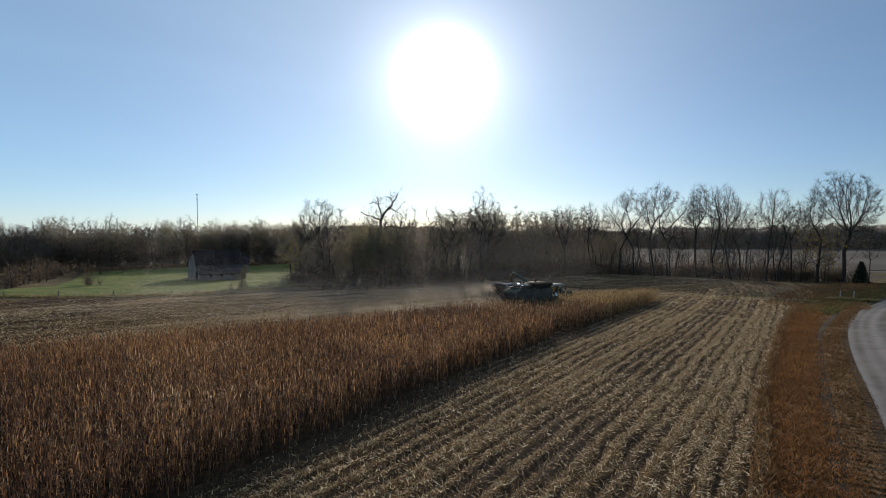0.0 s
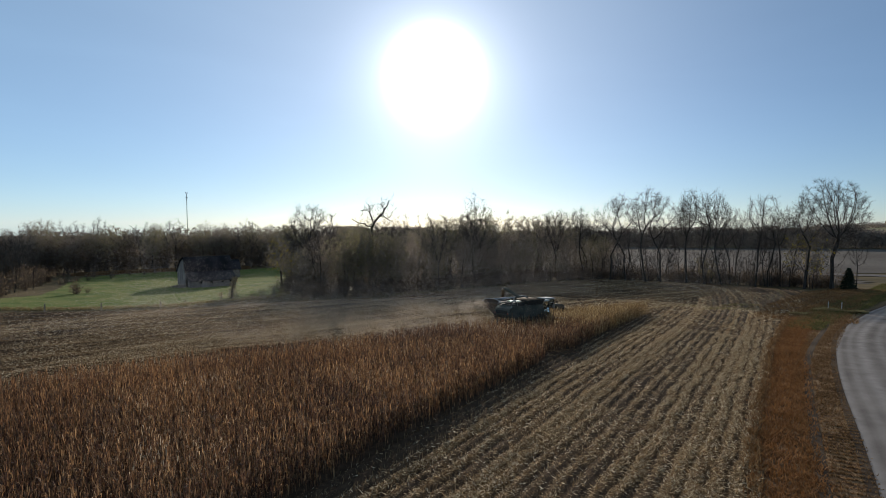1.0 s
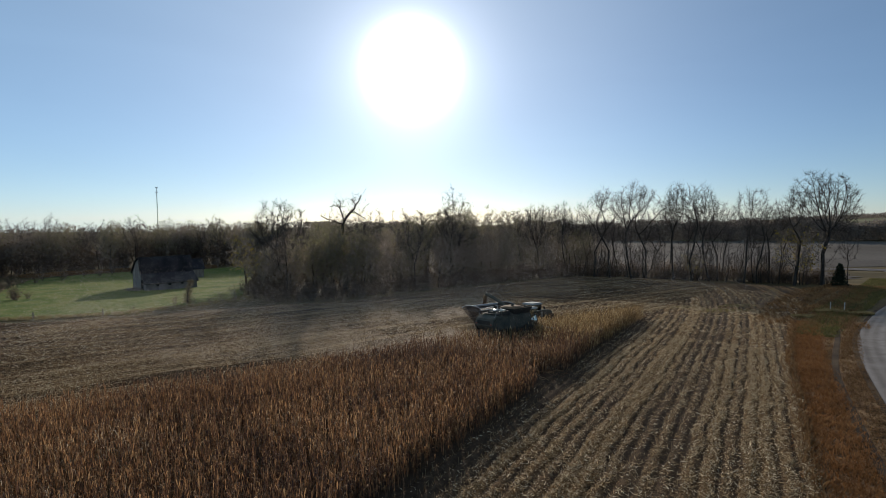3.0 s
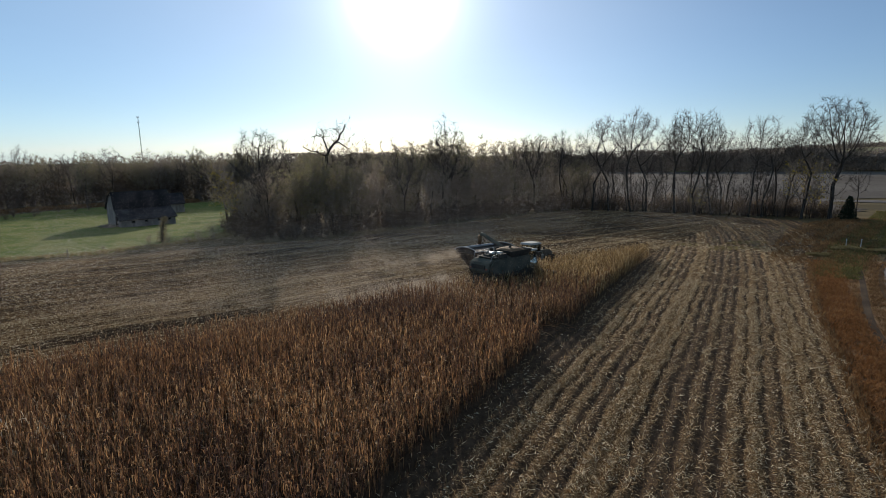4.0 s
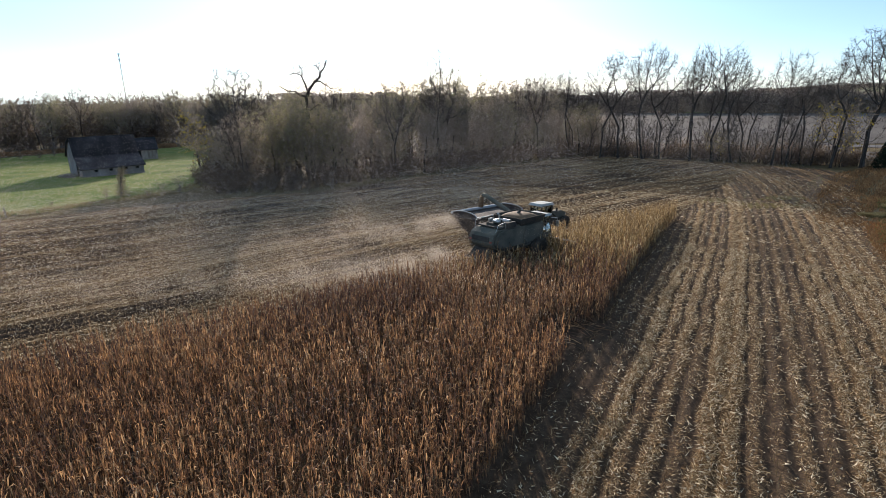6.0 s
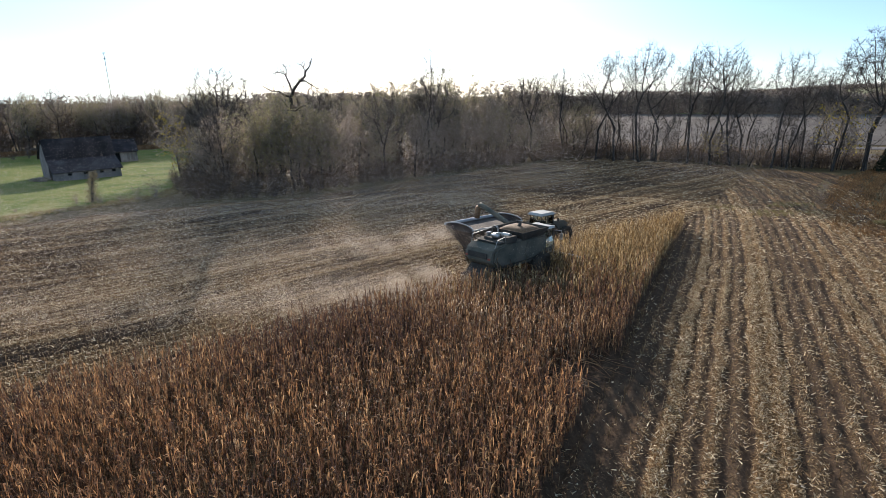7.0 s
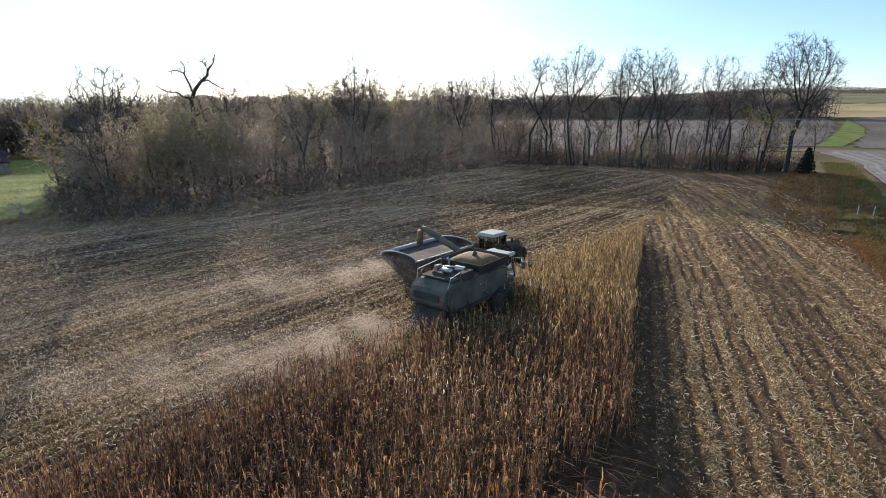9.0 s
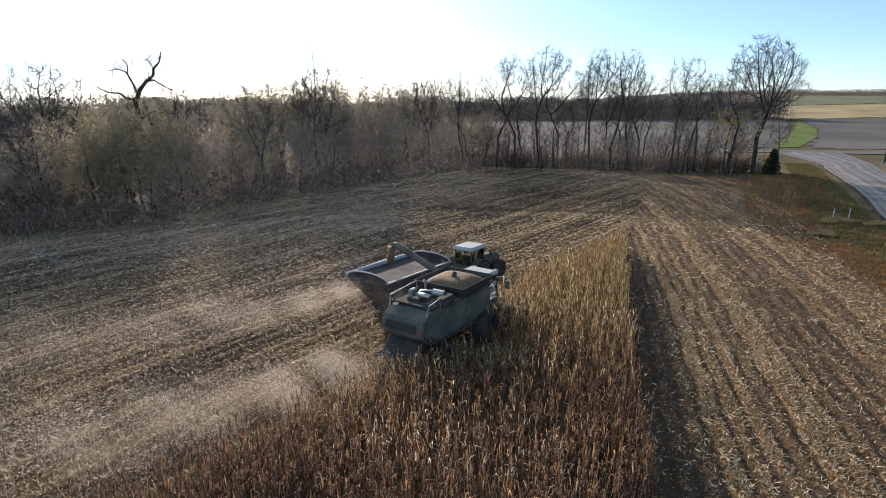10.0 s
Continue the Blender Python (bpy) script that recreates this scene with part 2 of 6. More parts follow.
def field_material():
    """Dark soil under chaff that lies thicker where the litter attribute is high."""
    m = bpy.data.materials.new("strewn_soil")
    m.use_nodes = True
    N, L = m.node_tree.nodes, m.node_tree.links
    b = N["Principled BSDF"]
    b.inputs["Roughness"].default_value, b.inputs["Specular IOR Level"].default_value = 0.95, 0.04
    co, at = N.new("ShaderNodeTexCoord"), N.new("ShaderNodeAttribute")
    at.attribute_name = "litter"
    fine, soil, tint = N.new("ShaderNodeTexNoise"), N.new("ShaderNodeTexNoise"), N.new("ShaderNodeTexNoise")
    for n, scale, detail in ((fine, 11.0, 6), (soil, 2.5, 5), (tint, 0.5, 3)):
        n.inputs["Scale"].default_value, n.inputs["Detail"].default_value = scale, detail
        n.inputs["Roughness"].default_value = 0.7
        L.new(co.outputs["Object"], n.inputs["Vector"])
    flecks = N.new("ShaderNodeMath")
    flecks.operation = "MULTIPLY_ADD"
    flecks.inputs[1].default_value = 2.6
    L.new(fine.outputs[0], flecks.inputs[0])
    less = N.new("ShaderNodeMath")
    less.operation = "MULTIPLY_ADD"
    less.inputs[1].default_value, less.inputs[2].default_value = 1.1, -1.62
    L.new(at.outputs["Fac"], less.inputs[0])
    L.new(less.outputs[0], flecks.inputs[2])
    straw, dirt = N.new("ShaderNodeValToRGB"), N.new("ShaderNodeValToRGB")
    for ramp, stops in ((straw, ((0.3, (0.1, 0.062, 0.035)), (0.52, (0.22, 0.148, 0.075)), (0.68, (0.47, 0.352, 0.21)))), (dirt, ((0.25, (0.034, 0.022, 0.015)), (0.5, (0.066, 0.044, 0.029)), (0.75, (0.11, 0.075, 0.048))))):
        els = ramp.color_ramp.elements
        for k, (p, c) in enumerate(stops):
            e = els[k] if k < 2 else els.new(p)
            e.position, e.color = p, (*c, 1)
    L.new(fine.outputs[0], straw.inputs[0])
    L.new(soil.outputs[0], dirt.inputs[0])
    warm = N.new("ShaderNodeMix")
    warm.data_type, warm.blend_type = "RGBA", "MULTIPLY"
    warm.inputs[7].default_value = (0.88, 0.66, 0.5, 1)
    L.new(tint.outputs[0], warm.inputs[0])
    L.new(straw.outputs[0], warm.inputs[6])
    mix = N.new("ShaderNodeMix")
    mix.data_type = "RGBA"
    mix.clamp_factor = True
    L.new(flecks.outputs[0], mix.inputs[0])
    L.new(dirt.outputs[0], mix.inputs[6])
    L.new(warm.outputs[2], mix.inputs[7])
    L.new(mix.outputs[2], b.inputs["Base Color"])
    bp = N.new("ShaderNodeBump")
    bp.inputs["Strength"].default_value, bp.inputs["Distance"].default_value = 1.0, 0.08
    L.new(fine.outputs[0], bp.inputs["Height"])
    L.new(bp.outputs[0], b.inputs["Normal"])
    return m


M_FIELD = field_material()
M_STUBBLE = material("cut_stalks", [(0.1, (0.1, 0.065, 0.035)), (0.5, (0.22, 0.15, 0.08)), (0.9, (0.42, 0.32, 0.19))], 0.3, 20, 0.85, 0.0, island=0.8, thin=0.2)


# ---- mesh helpers ----
def mesh_np(name, verts, quads=None, tris=None, mat=None, smooth=False):
    """A mesh from arrays of places and of corners."""
    me = bpy.data.meshes.new(name)
    verts = np.asarray(verts, dtype=np.float32)
    q = np.zeros((0, 4), np.int32) if quads is None else np.asarray(quads, np.int32)
    t = np.zeros((0, 3), np.int32) if tris is None else np.asarray(tris, np.int32)
    me.vertices.add(len(verts))
    me.vertices.foreach_set("co", verts.ravel())
    me.loops.add(q.size + t.size)
    me.loops.foreach_set("vertex_index", np.concatenate([q.ravel(), t.ravel()]))
    me.polygons.add(len(q) + len(t))
    starts = np.concatenate([np.arange(len(q)) * 4, q.size + np.arange(len(t)) * 3]).astype(np.int32)
    me.polygons.foreach_set("loop_start", starts)
    me.update(calc_edges=True)
    if mat:
        me.materials.append(mat)
    if smooth:
        me.polygons.foreach_set("use_smooth", np.ones(len(me.polygons), bool))
    return me


def smooth_step(a, b, x):
    t = np.clip((np.asarray(x, float) - a) / (b - a), 0, 1)
    return t * t * (3 - 2 * t)


def ground_z(x, y):
    """Height of the land: a field falling to the creek, a flat valley, low hills beyond."""
    x, y = np.asarray(x, float), np.asarray(y, float)
    yy = np.where(y < 120, y, 120 + 35 * np.tanh((y - 120) / 35))
    z = -0.041 * yy - 0.0017 * np.clip(x, -150, 150) - 0.55 * smooth_step(8, -16, x)
    r = np.hypot(x, y)
    east = smooth_step(0.35, 0.8, np.arctan2(x, y))
    z = z + east * (7.0 * smooth_step(260, 700, r) + 6.0 * smooth_step(650, 1300, r) + 1.3 * np.sin(x * 0.011 + 1) * smooth_step(250, 500, r))
    z = z - (1 - east) * 80.0 * smooth_step(230, 2600, r)
    return z + 0.05 * np.sin(x * 0.31 + 1.3) * np.sin(y * 0.27)


def gz(x, y):
    return float(ground_z(x, y))


def resample(points, step):
    p = np.array(points, float)
    d = np.concatenate([[0], np.cumsum(np.hypot(*np.diff(p, axis=0).T))])
    n = max(2, int(d[-1] / step) + 1)
    u = np.linspace(0, d[-1], n)
    return np.c_[np.interp(u, d, p[:, 0]), np.interp(u, d, p[:, 1])]


def inside(px, py, poly):
    """Which of the places lie in the polygon."""
    px, py = np.asarray(px), np.asarray(py)
    hit = np.zeros(px.shape, bool)
    for (x1, y1), (x2, y2) in zip(poly, poly[1:] + poly[:1]):
        cross = ((y1 > py) != (y2 > py)) & (px < (x2 - x1) * (py - y1) / (y2 - y1 + 1e-12) + x1)
        hit ^= cross
    return hit


# ---- plan ----
CORN_RIGHT = [(-20.5, -6), (-9, 14.7), (-5.4, 21), (1.2, 31.7), (5.9, 38.6), (9.5, 44.7), (11.9, 47.2), (12.9, 49), (15.6, 53.5), (21.2, 61.8), (30.6, 75.5)]
CORN_LEFT = [(12.6, 57.6), (9.4, 58.3), (6, 57), (0, 54), (-8, 49.5), (-14.5, 46), (-20, 42), (-29, 34), (-48, 12)]
CORN_AHEAD = [(30.6, 75.5), (20, 69.2), (10.5, 62.8), (14.2, 57.3)]
FLATTENED = [(9.6, 44.6), (7.6, 44.9), (7.7, 45.9), (9.4, 47.2), (12.4, 48.4), (12.6, 46.6)]
CORN = CORN_RIGHT + CORN_AHEAD[1:] + CORN_LEFT + [(-48, -6)]
FIELD_EDGE = [(-10, -12), (4, 5.5), (10, 16), (16.5, 27), (24, 38), (32, 50), (41, 62), (47, 70)]
ROAD_LEFT = [(-4, -10), (8, 8), (17.3, 20.6), (31.5, 41.4), (45.2, 58.8), (62.7, 76), (81.2, 92.2), (106, 116.6), (116, 126), (134, 153)]
LAWN_EDGE = [(-112, 75), (-90, 80.5), (-69, 84.5), (-52, 85.3), (-43, 89.5), (-37, 97), (-31, 106), (-31, 116), (-35, 127)]
WOODS_FRONT = [(-35, 127), (-30, 114), (-24, 104), (-10, 107), (4, 118), (24, 137), (42, 147), (52, 144), (62, 138), (72, 129), (82, 121), (89, 116)]
RUT = [(-6, -10), (4, 5), (12, 16.2), (19.2, 27), (24.5, 35), (33, 47), (45, 61.3), (52, 70)]


# ---- ground ----
def build_ground():
    g = np.concatenate([-np.geomspace(4000, 260, 26), np.arange(-240, 241, 4.0), np.geomspace(260, 4000, 26)])
    gx, gy = np.meshgrid(g, g)
    z = ground_z(gx, gy) - 0.04
    n = len(g)
    v = np.c_[gx.ravel(), gy.ravel(), z.ravel()]
    i = np.arange(n * n).reshape(n, n)
    q = np.stack([i[:-1, :-1], i[:-1, 1:], i[1:, 1:], i[1:, :-1]], -1).reshape(-1, 4)
    me = mesh_np("ground", v, q, mat=M_GROUND, smooth=True)
    return tagged(new("ground", me), "rolling farmland with dry autumn grass", "ground", kind="structure")


def sheet(name, label, category, poly, step, mat, lift, rough=0.0):
    """A patch of land inside a polygon, lying just above the ground."""
    p = np.array(poly)
    x0, y0 = p.min(0)
    x1, y1 = p.max(0)
    xs, ys = np.arange(x0, x1 + step, step), np.arange(y0, y1 + step, step)
    gx, gy = np.meshgrid(xs, ys)
    z = ground_z(gx, gy) + lift
    if rough:
        z = z + rough * np.random.RandomState(4).rand(*gx.shape)
    i = np.arange(gx.size).reshape(gx.shape)
    q = np.stack([i[:-1, :-1], i[:-1, 1:], i[1:, 1:], i[1:, :-1]], -1).reshape(-1, 4)
    cx, cy = gx.ravel()[q].mean(1), gy.ravel()[q].mean(1)
    q = q[inside(cx, cy, poly)]
    used, inv = np.unique(q, return_inverse=True)
    v = np.c_[gx.ravel(), gy.ravel(), z.ravel()][used]
    return tagged(new(name, mesh_np(name, v, inv.reshape(-1, 4), mat=mat, smooth=True)), label, category, kind="structure")


def strip(name, label, category, left, widths, mat, lift, crown=0.0, cols=7, step=2.0):
    """A band of land to the right of a line."""
    p = resample(left, step)
    d = np.gradient(p, axis=0)
    d /= np.hypot(*d.T)[:, None]
    nrm = np.c_[d[:, 1], -d[:, 0]]
    w = np.interp(np.linspace(0, 1, len(p)), np.linspace(0, 1, len(widths)), widths)
    u = np.linspace(0, 1, cols)
    X = p[:, None, :] + nrm[:, None, :] * (w[:, None] * u[None, :])[..., None]
    z = ground_z(X[..., 0], X[..., 1]) + lift + crown * (1 - (2 * u - 1) ** 2)[None, :]
    i = np.arange(len(p) * cols).reshape(len(p), cols)
    q = np.stack([i[:-1, :-1], i[:-1, 1:], i[1:, 1:], i[1:, :-1]], -1).reshape(-1, 4)[:, ::-1]
    return tagged(new(name, mesh_np(name, np.c_[X.reshape(-1, 2), z.ravel()], q, mat=mat, smooth=True)), label, category, kind="structure")


def right_of_corn(x, y):
    """True in the field between the standing corn and the verge."""
    line = CORN_RIGHT + [(70, 122)]
    ys = np.array([p[1] for p in line])
    xs = np.array([p[0] for p in line]) - 4.0 * smooth_step(60, 46, ys)
    return x > np.interp(y, ys, xs)


ROW = 0.76
HEAD_R, HEAD_L = radians(33.5), radians(56)


def row_phase(x, y):
    """Position across the rows, in rows; they curve at the far end."""
    r = right_of_corn(x, y)
    bend = 0.004 * np.maximum(0, y - 62) ** 2 * 0.5
    pr = (x * math.cos(HEAD_R) - y * math.sin(HEAD_R) + bend) / ROW
    pl = (x * math.cos(HEAD_L) - y * math.sin(HEAD_L)) / ROW
    return np.where(r, pr, pl)


ROW_COVER = np.random.RandomState(9).choice([0.3, 0.65, 0.88, 1.05], 4001, p=[0.18, 0.25, 0.29, 0.28])
# from the standing corn to the verge: bare wheelings that also paint in its shadow, thick swaths, thin strips
ROW_COVER[1974:2002] = (0.2, 0.2, 0.2, 0.2, 0.2, 0.22, 0.24, 0.5, 1.35, 0.62, 0.85, 0.5, 1.4, 1.2, 0.62, 0.4, 0.6, 0.38, 0.75, 1.1, 0.5, 1.05, 1.0, 0.85, 0.8, 0.55, 0.4, 0.3)


def row_cover(x, y):
    """How thickly litter lies, from row to row; strewn in bands right of the corn, in thin windrows left of it."""
    ph = row_phase(x, y)
    at = ph + 0.5 + 0.1 * np.sin(x * 0.9 + y * 0.7) + 0.07 * np.sin(y * 2.3 - x) + 0.08 * np.sin(y * 0.37 + 1)
    k = np.floor(at).astype(int) + 2000
    e = at + 2000 - k
    near_w, next_w = ROW_COVER[k], np.where(e > 0.5, ROW_COVER[k + 1], ROW_COVER[k - 1])
    edge = np.abs(e - 0.5) * 2
    cover = near_w * (1 - edge ** 2.5) + np.minimum(near_w, next_w) * edge ** 2.5 * (0.05 + 0.9 * np.clip(np.minimum(near_w, next_w) - 0.8, 0, 0.5))
    drift = ph + 0.5 * np.sin(x * 0.21 + y * 0.13)
    swath = np.maximum(np.cos(2 * math.pi * drift / 8.0 + 0.4), 0) ** 6 + 0.5 * np.maximum(np.cos(2 * math.pi * drift / 8.0 + 2.6), 0) ** 10
    patch = np.sin(x * 0.23 + 2) * np.sin(y * 0.17 + x * 0.05) + 0.7 * np.sin(x * 0.61 + 3 * np.sin(y * 0.2)) * np.sin(y * 0.53)
    far = np.full(np.shape(x), 1e9)
    for (x0, y0), (x1, y1) in zip(CORN_LEFT[1:], CORN_LEFT[2:]):
        u = np.clip(((x - x0) * (x1 - x0) + (y - y0) * (y1 - y0)) / ((x1 - x0) ** 2 + (y1 - y0) ** 2), 0, 1)
        far = np.minimum(far, np.hypot(x - x0 - u * (x1 - x0), y - y0 - u * (y1 - y0)))
    fresh = 0.7 * np.exp(-((far - 0.7) / 0.5) ** 2) - 0.25 * np.exp(-((far - 2.0) / 0.6) ** 2) + 0.3 * np.exp(-((far - 4.2) / 1.3) ** 2)
    return np.where(right_of_corn(x, y), cover * 1.12, 0.28 + 0.36 * cover + 0.7 * swath + 0.1 * patch + fresh) + 0.13 * patch


FIELD = FIELD_EDGE + [(55, 80), (65, 92), (75, 104), (77, 113), (70, 124), (58, 138), (45, 146), (24, 131), (4, 113), (-10, 102), (-24, 97), (-34, 91.5), (-40, 86.5), (-47, 82.5), (-57, 81.3), (-72, 80), (-100, 72), (-100, -12)]


def build_field():
    """Soil of the cropped field, ridged along the rows."""
    parts_v, parts_q, base = [], [], 0
    for head, right in ((HEAD_R, True), (HEAD_L, False)):
        c, s = math.cos(head), math.sin(head)
        a = np.arange(-100, 190, 1.1)
        b = np.arange(-110, 70, ROW / 5)
        A, B = np.meshgrid(a, b)
        x, y = A * s + B * c, A * c - B * s
        ok = inside(x, y, FIELD) & (right_of_corn(x, y) == right)
        z = ground_z(x, y) + 0.06 + 0.075 * np.cos(2 * math.pi * row_phase(x, y)) + 0.02 * np.random.RandomState(3).rand(*x.shape)
        i = np.arange(x.size).reshape(x.shape)
        q = np.stack([i[:-1, :-1], i[:-1, 1:], i[1:, 1:], i[1:, :-1]], -1).reshape(-1, 4)
        q = q[ok.ravel()[q].any(1)]
        used, inv = np.unique(q, return_inverse=True)
        parts_v.append(np.c_[x.ravel(), y.ravel(), z.ravel()][used])
        parts_q.append(inv.reshape(-1, 4)[:, ::-1] + base)
        base += len(used)
    V, Q = np.concatenate(parts_v), np.concatenate(parts_q)
    me = mesh_np("crop_field", V, Q, mat=M_FIELD, smooth=True)
    cover = me.attributes.new("litter", "FLOAT", "POINT")
    cover.data.foreach_set("value", row_cover(V[:, 0], V[:, 1]).astype(np.float32))
    return tagged(new("crop_field", me), "harvested crop field with dark ridged soil", "field", kind="structure")


build_ground()
build_field()
strip("verge", "strip of rust-red dry grass beside the field", "verge", [(-10.3, -12.2)] + FIELD_EDGE[1:], (4.5, 4.2, 3.6, 3.2, 3.6, 4.5, 4.5), M_RED, 0.02)
strip("road_shoulder", "brown dry grass shoulder along the gravel road", "verge", RUT[1:], (2.4, 2.0, 2.2, 2.4, 2.6), M_RED, 0.03)


def smooth_line(points, step):
    """A line rounded through its points."""
    p = np.array(points, float)
    p = np.concatenate([[2 * p[0] - p[1]], p, [2 * p[-1] - p[-2]]])
    out = []
    for a, b, c, d in zip(p, p[1:], p[2:], p[3:]):
        n = max(2, int(np.hypot(*(c - b)) / step))
        for t in np.arange(n) / n:
            out.append(0.5 * (2 * b + (c - a) * t + (2 * a - 5 * b + 4 * c - d) * t * t + (3 * b - a - 3 * c + d) * t ** 3))
    return [tuple(v) for v in out] + [tuple(points[-1])]


def build_road():
    """A crowned gravel road; wheel tracks are kept as an attribute across it."""
    cols = 43
    o = strip("road", "pale gravel country road with worn wheel tracks", "road", smooth_line(ROAD_LEFT, 0.8), (8.4, 8.4, 8.2, 8.2, 8.6, 9, 16), M_WORN_ROAD, 0.06, 0.12, cols, 0.8)
    u = np.linspace(0, 1, cols)
    worn = sum(a * np.exp(-((u - c) / w) ** 2) for c, w, a in ((0.03, 0.02, 1.5), (0.13, 0.03, 1.0), (0.24, 0.05, 1.6), (0.41, 0.04, 1.1), (0.49, 0.02, 0.8), (0.64, 0.05, 1.5), (0.8, 0.03, 1.0), (0.94, 0.03, 1.3)))
    at = o.data.attributes.new("worn", "FLOAT", "POINT")
    at.data.foreach_set("value", np.tile(worn, len(o.data.vertices) // cols).astype(np.float32))
    strip("road_edge", "dark crumbling edge of the gravel road", "road edge", [(x - 0.28, y + 0.16) for x, y in smooth_line(ROAD_LEFT[:-2], 0.8)], (0.4, 0.4), M_SOIL, 0.075, 0.0, 3, 0.8)


build_road()
strip("rut", "dark rut in the dry roadside grass", "rut", smooth_line(RUT[1:], 0.6), (0.4, 0.5, 0.4), M_SOIL, 0.06, 0.0, 3, 0.6)
strip("side_road", "pale gravel road crossing beyond the trees", "road", [(120, 168), (134, 160), (145, 154), (160, 142), (200, 112), (300, 40)], (8, 9, 9, 9, 8), M_ROAD, 0.12, 0.08)
sheet("lawn", "green grazed pasture round the barn", "lawn", LAWN_EDGE + [(-34, 150), (-44, 190), (-56, 200), (-65, 190), (-88, 180), (-98, 172), (-104, 160), (-97, 143), (-88, 127), (-80, 110), (-84, 98), (-112, 88)], 1.0, M_LAWN, 0.03)
sheet("tilled_field", "bare grey-brown tilled field beyond the creek", "field", [(-40, 200), (20, 190), (56, 164), (76, 142), (96, 126), (108, 130), (124, 166), (150, 167), (216, 220), (284, 281), (200, 330), (149, 367), (40, 380), (-40, 300)], 4.0, M_FAR_SOIL, 0.08)
sheet("east_field", "bare brown field beside the crossing road", "field", [(155, 160.5), (168, 148), (215, 113), (430, 190), (351, 272), (290, 278), (236, 223)], 4.0, M_FAR_SOIL, 0.08)
sheet("grass_waterway", "bright green grass strip between tilled fields", "grass strip", [(147, 165), (153, 162), (200, 194), (234, 222), (288, 277), (217, 219)], 0.7, M_LAWN, 0.1)
sheet("stubble_field", "pale tan stubble field on the far slope", "field", [(290, 286), (351, 278), (450, 215), (650, 330), (492, 374), (330, 430)], 6.0, M_FAR_STUBBLE, 0.12)
sheet("far_meadow", "small green meadow between woods and tilled field", "field", [(170, 352), (196, 341), (236, 372), (222, 386)], 3.0, M_LAWN, 0.14)
sheet("hill_pasture", "dull green pasture on the far rise", "field", [(335, 434), (494, 380), (655, 336), (950, 560), (620, 800)], 10.0, M_FAR_GREEN, 0.12)


# ---- stuff: residue, corn, grass ----
def strips_mesh(name, pos, heading, length, width, rise, droop, mat, mids=1, tilt=None):
    """Many narrow bent leaves, each a band of quads."""
    n = len(pos)
    k = mids + 2
    u = np.linspace(0, 1, k)
    along = np.stack([np.cos(heading), np.sin(heading)], -1)
    side = np.stack([-np.sin(heading), np.cos(heading)], -1)
    V = np.zeros((n, k, 2, 3), np.float32)
    for j, t in enumerate(u):
        w = width * (1.0 - 0.75 * abs(2 * t - 0.8) ** 2 * (t > 0.4)) * 0.5
        c = pos[:, :2] + along * (length * t)[:, None]
        zz = pos[:, 2] + rise * t - droop * t * t
        for m, sg in enumerate((-1, 1)):
            V[:, j, m, :2] = c + side * (sg * w)[:, None]
            V[:, j, m, 2] = zz + (0 if tilt is None else sg * tilt * w)
    i = np.arange(n * k * 2).reshape(n, k, 2)
    q = np.stack([i[:, :-1, 0], i[:, :-1, 1], i[:, 1:, 1], i[:, 1:, 0]], -1).reshape(-1, 4)
    return mesh_np(name, V.reshape(-1, 3), q, mat=mat)


def build_residue():
    R = np.random.RandomState(11)
    P = []
    for count, (x0, x1, y0, y1), near, lim in ((3900000, (-40, 48, 6, 84), 0, 34), (1500000, (-75, 58, 0, 100), 34, 62), (480000, (-90, 64, 20, 145), 62, 150)):
        x, y = R.uniform(x0, x1, count), R.uniform(y0, y1, count)
        d = np.hypot(x - np.clip(x, 0, 3), y - np.clip(y, 0, 38))
        clump = np.sin(x * 9 + 2 * np.sin(y * 3.1)) * np.sin(y * 8 + 2 * np.sin(x * 2.7)) + 0.6 * np.sin(x * 3.3 - y * 4.1)
        lies = row_cover(x, y)
        lies = np.where(right_of_corn(x, y), 0.84 * np.maximum(lies, 0) ** 1.65, (0.5 if near < 1 else 0.7) * lies)
        keep = R.rand(count) < np.clip(lies * (0.85 + 0.45 * clump), 0.02, 1.0)
        keep &= inside(x, y, FIELD) & ~inside(x, y, CORN) & (d < lim) & (d >= near)
        P.append(np.c_[x, y, d][keep])
    P = np.concatenate(P)
    n = len(P)
    x, y, d = P.T
    f = np.cos(2 * math.pi * row_phase(x, y))
    z = ground_z(x, y) + 0.08 + 0.07 * f + R.rand(n) * 0.07 * (1.2 - f)
    size = 1 + 0.45 * smooth_step(29, 39, d) + np.clip((d - 34) / 60, 0, 1.2) * 0.55
    L, W = R.uniform(0.05, 0.24, n) * size, R.uniform(0.014, 0.042, n) * size
    H, rise, droop, tilt = np.where(R.rand(n) < 0.6, R.normal(-0.5, 0.7, n) + math.pi * R.randint(0, 2, n), R.uniform(0, 6.28, n)), R.uniform(-0.02, 0.24, n), R.uniform(0.0, 0.18, n), R.uniform(-1.2, 1.2, n)
    for name, label, sel, mids in (("corn_residue", "chopped pale corn leaves and stalks on the soil", d < 34, 0), ("far_corn_residue", "pale corn litter on the far harvested ground", d >= 34, 0)):
        me = strips_mesh(name, np.c_[x, y, z][sel], H[sel], L[sel], W[sel], rise[sel] * 0.8, droop[sel] * 0.8, M_RESIDUE, mids, tilt[sel])
        tagged(new(name, me), label, "crop residue", kind="stuff")


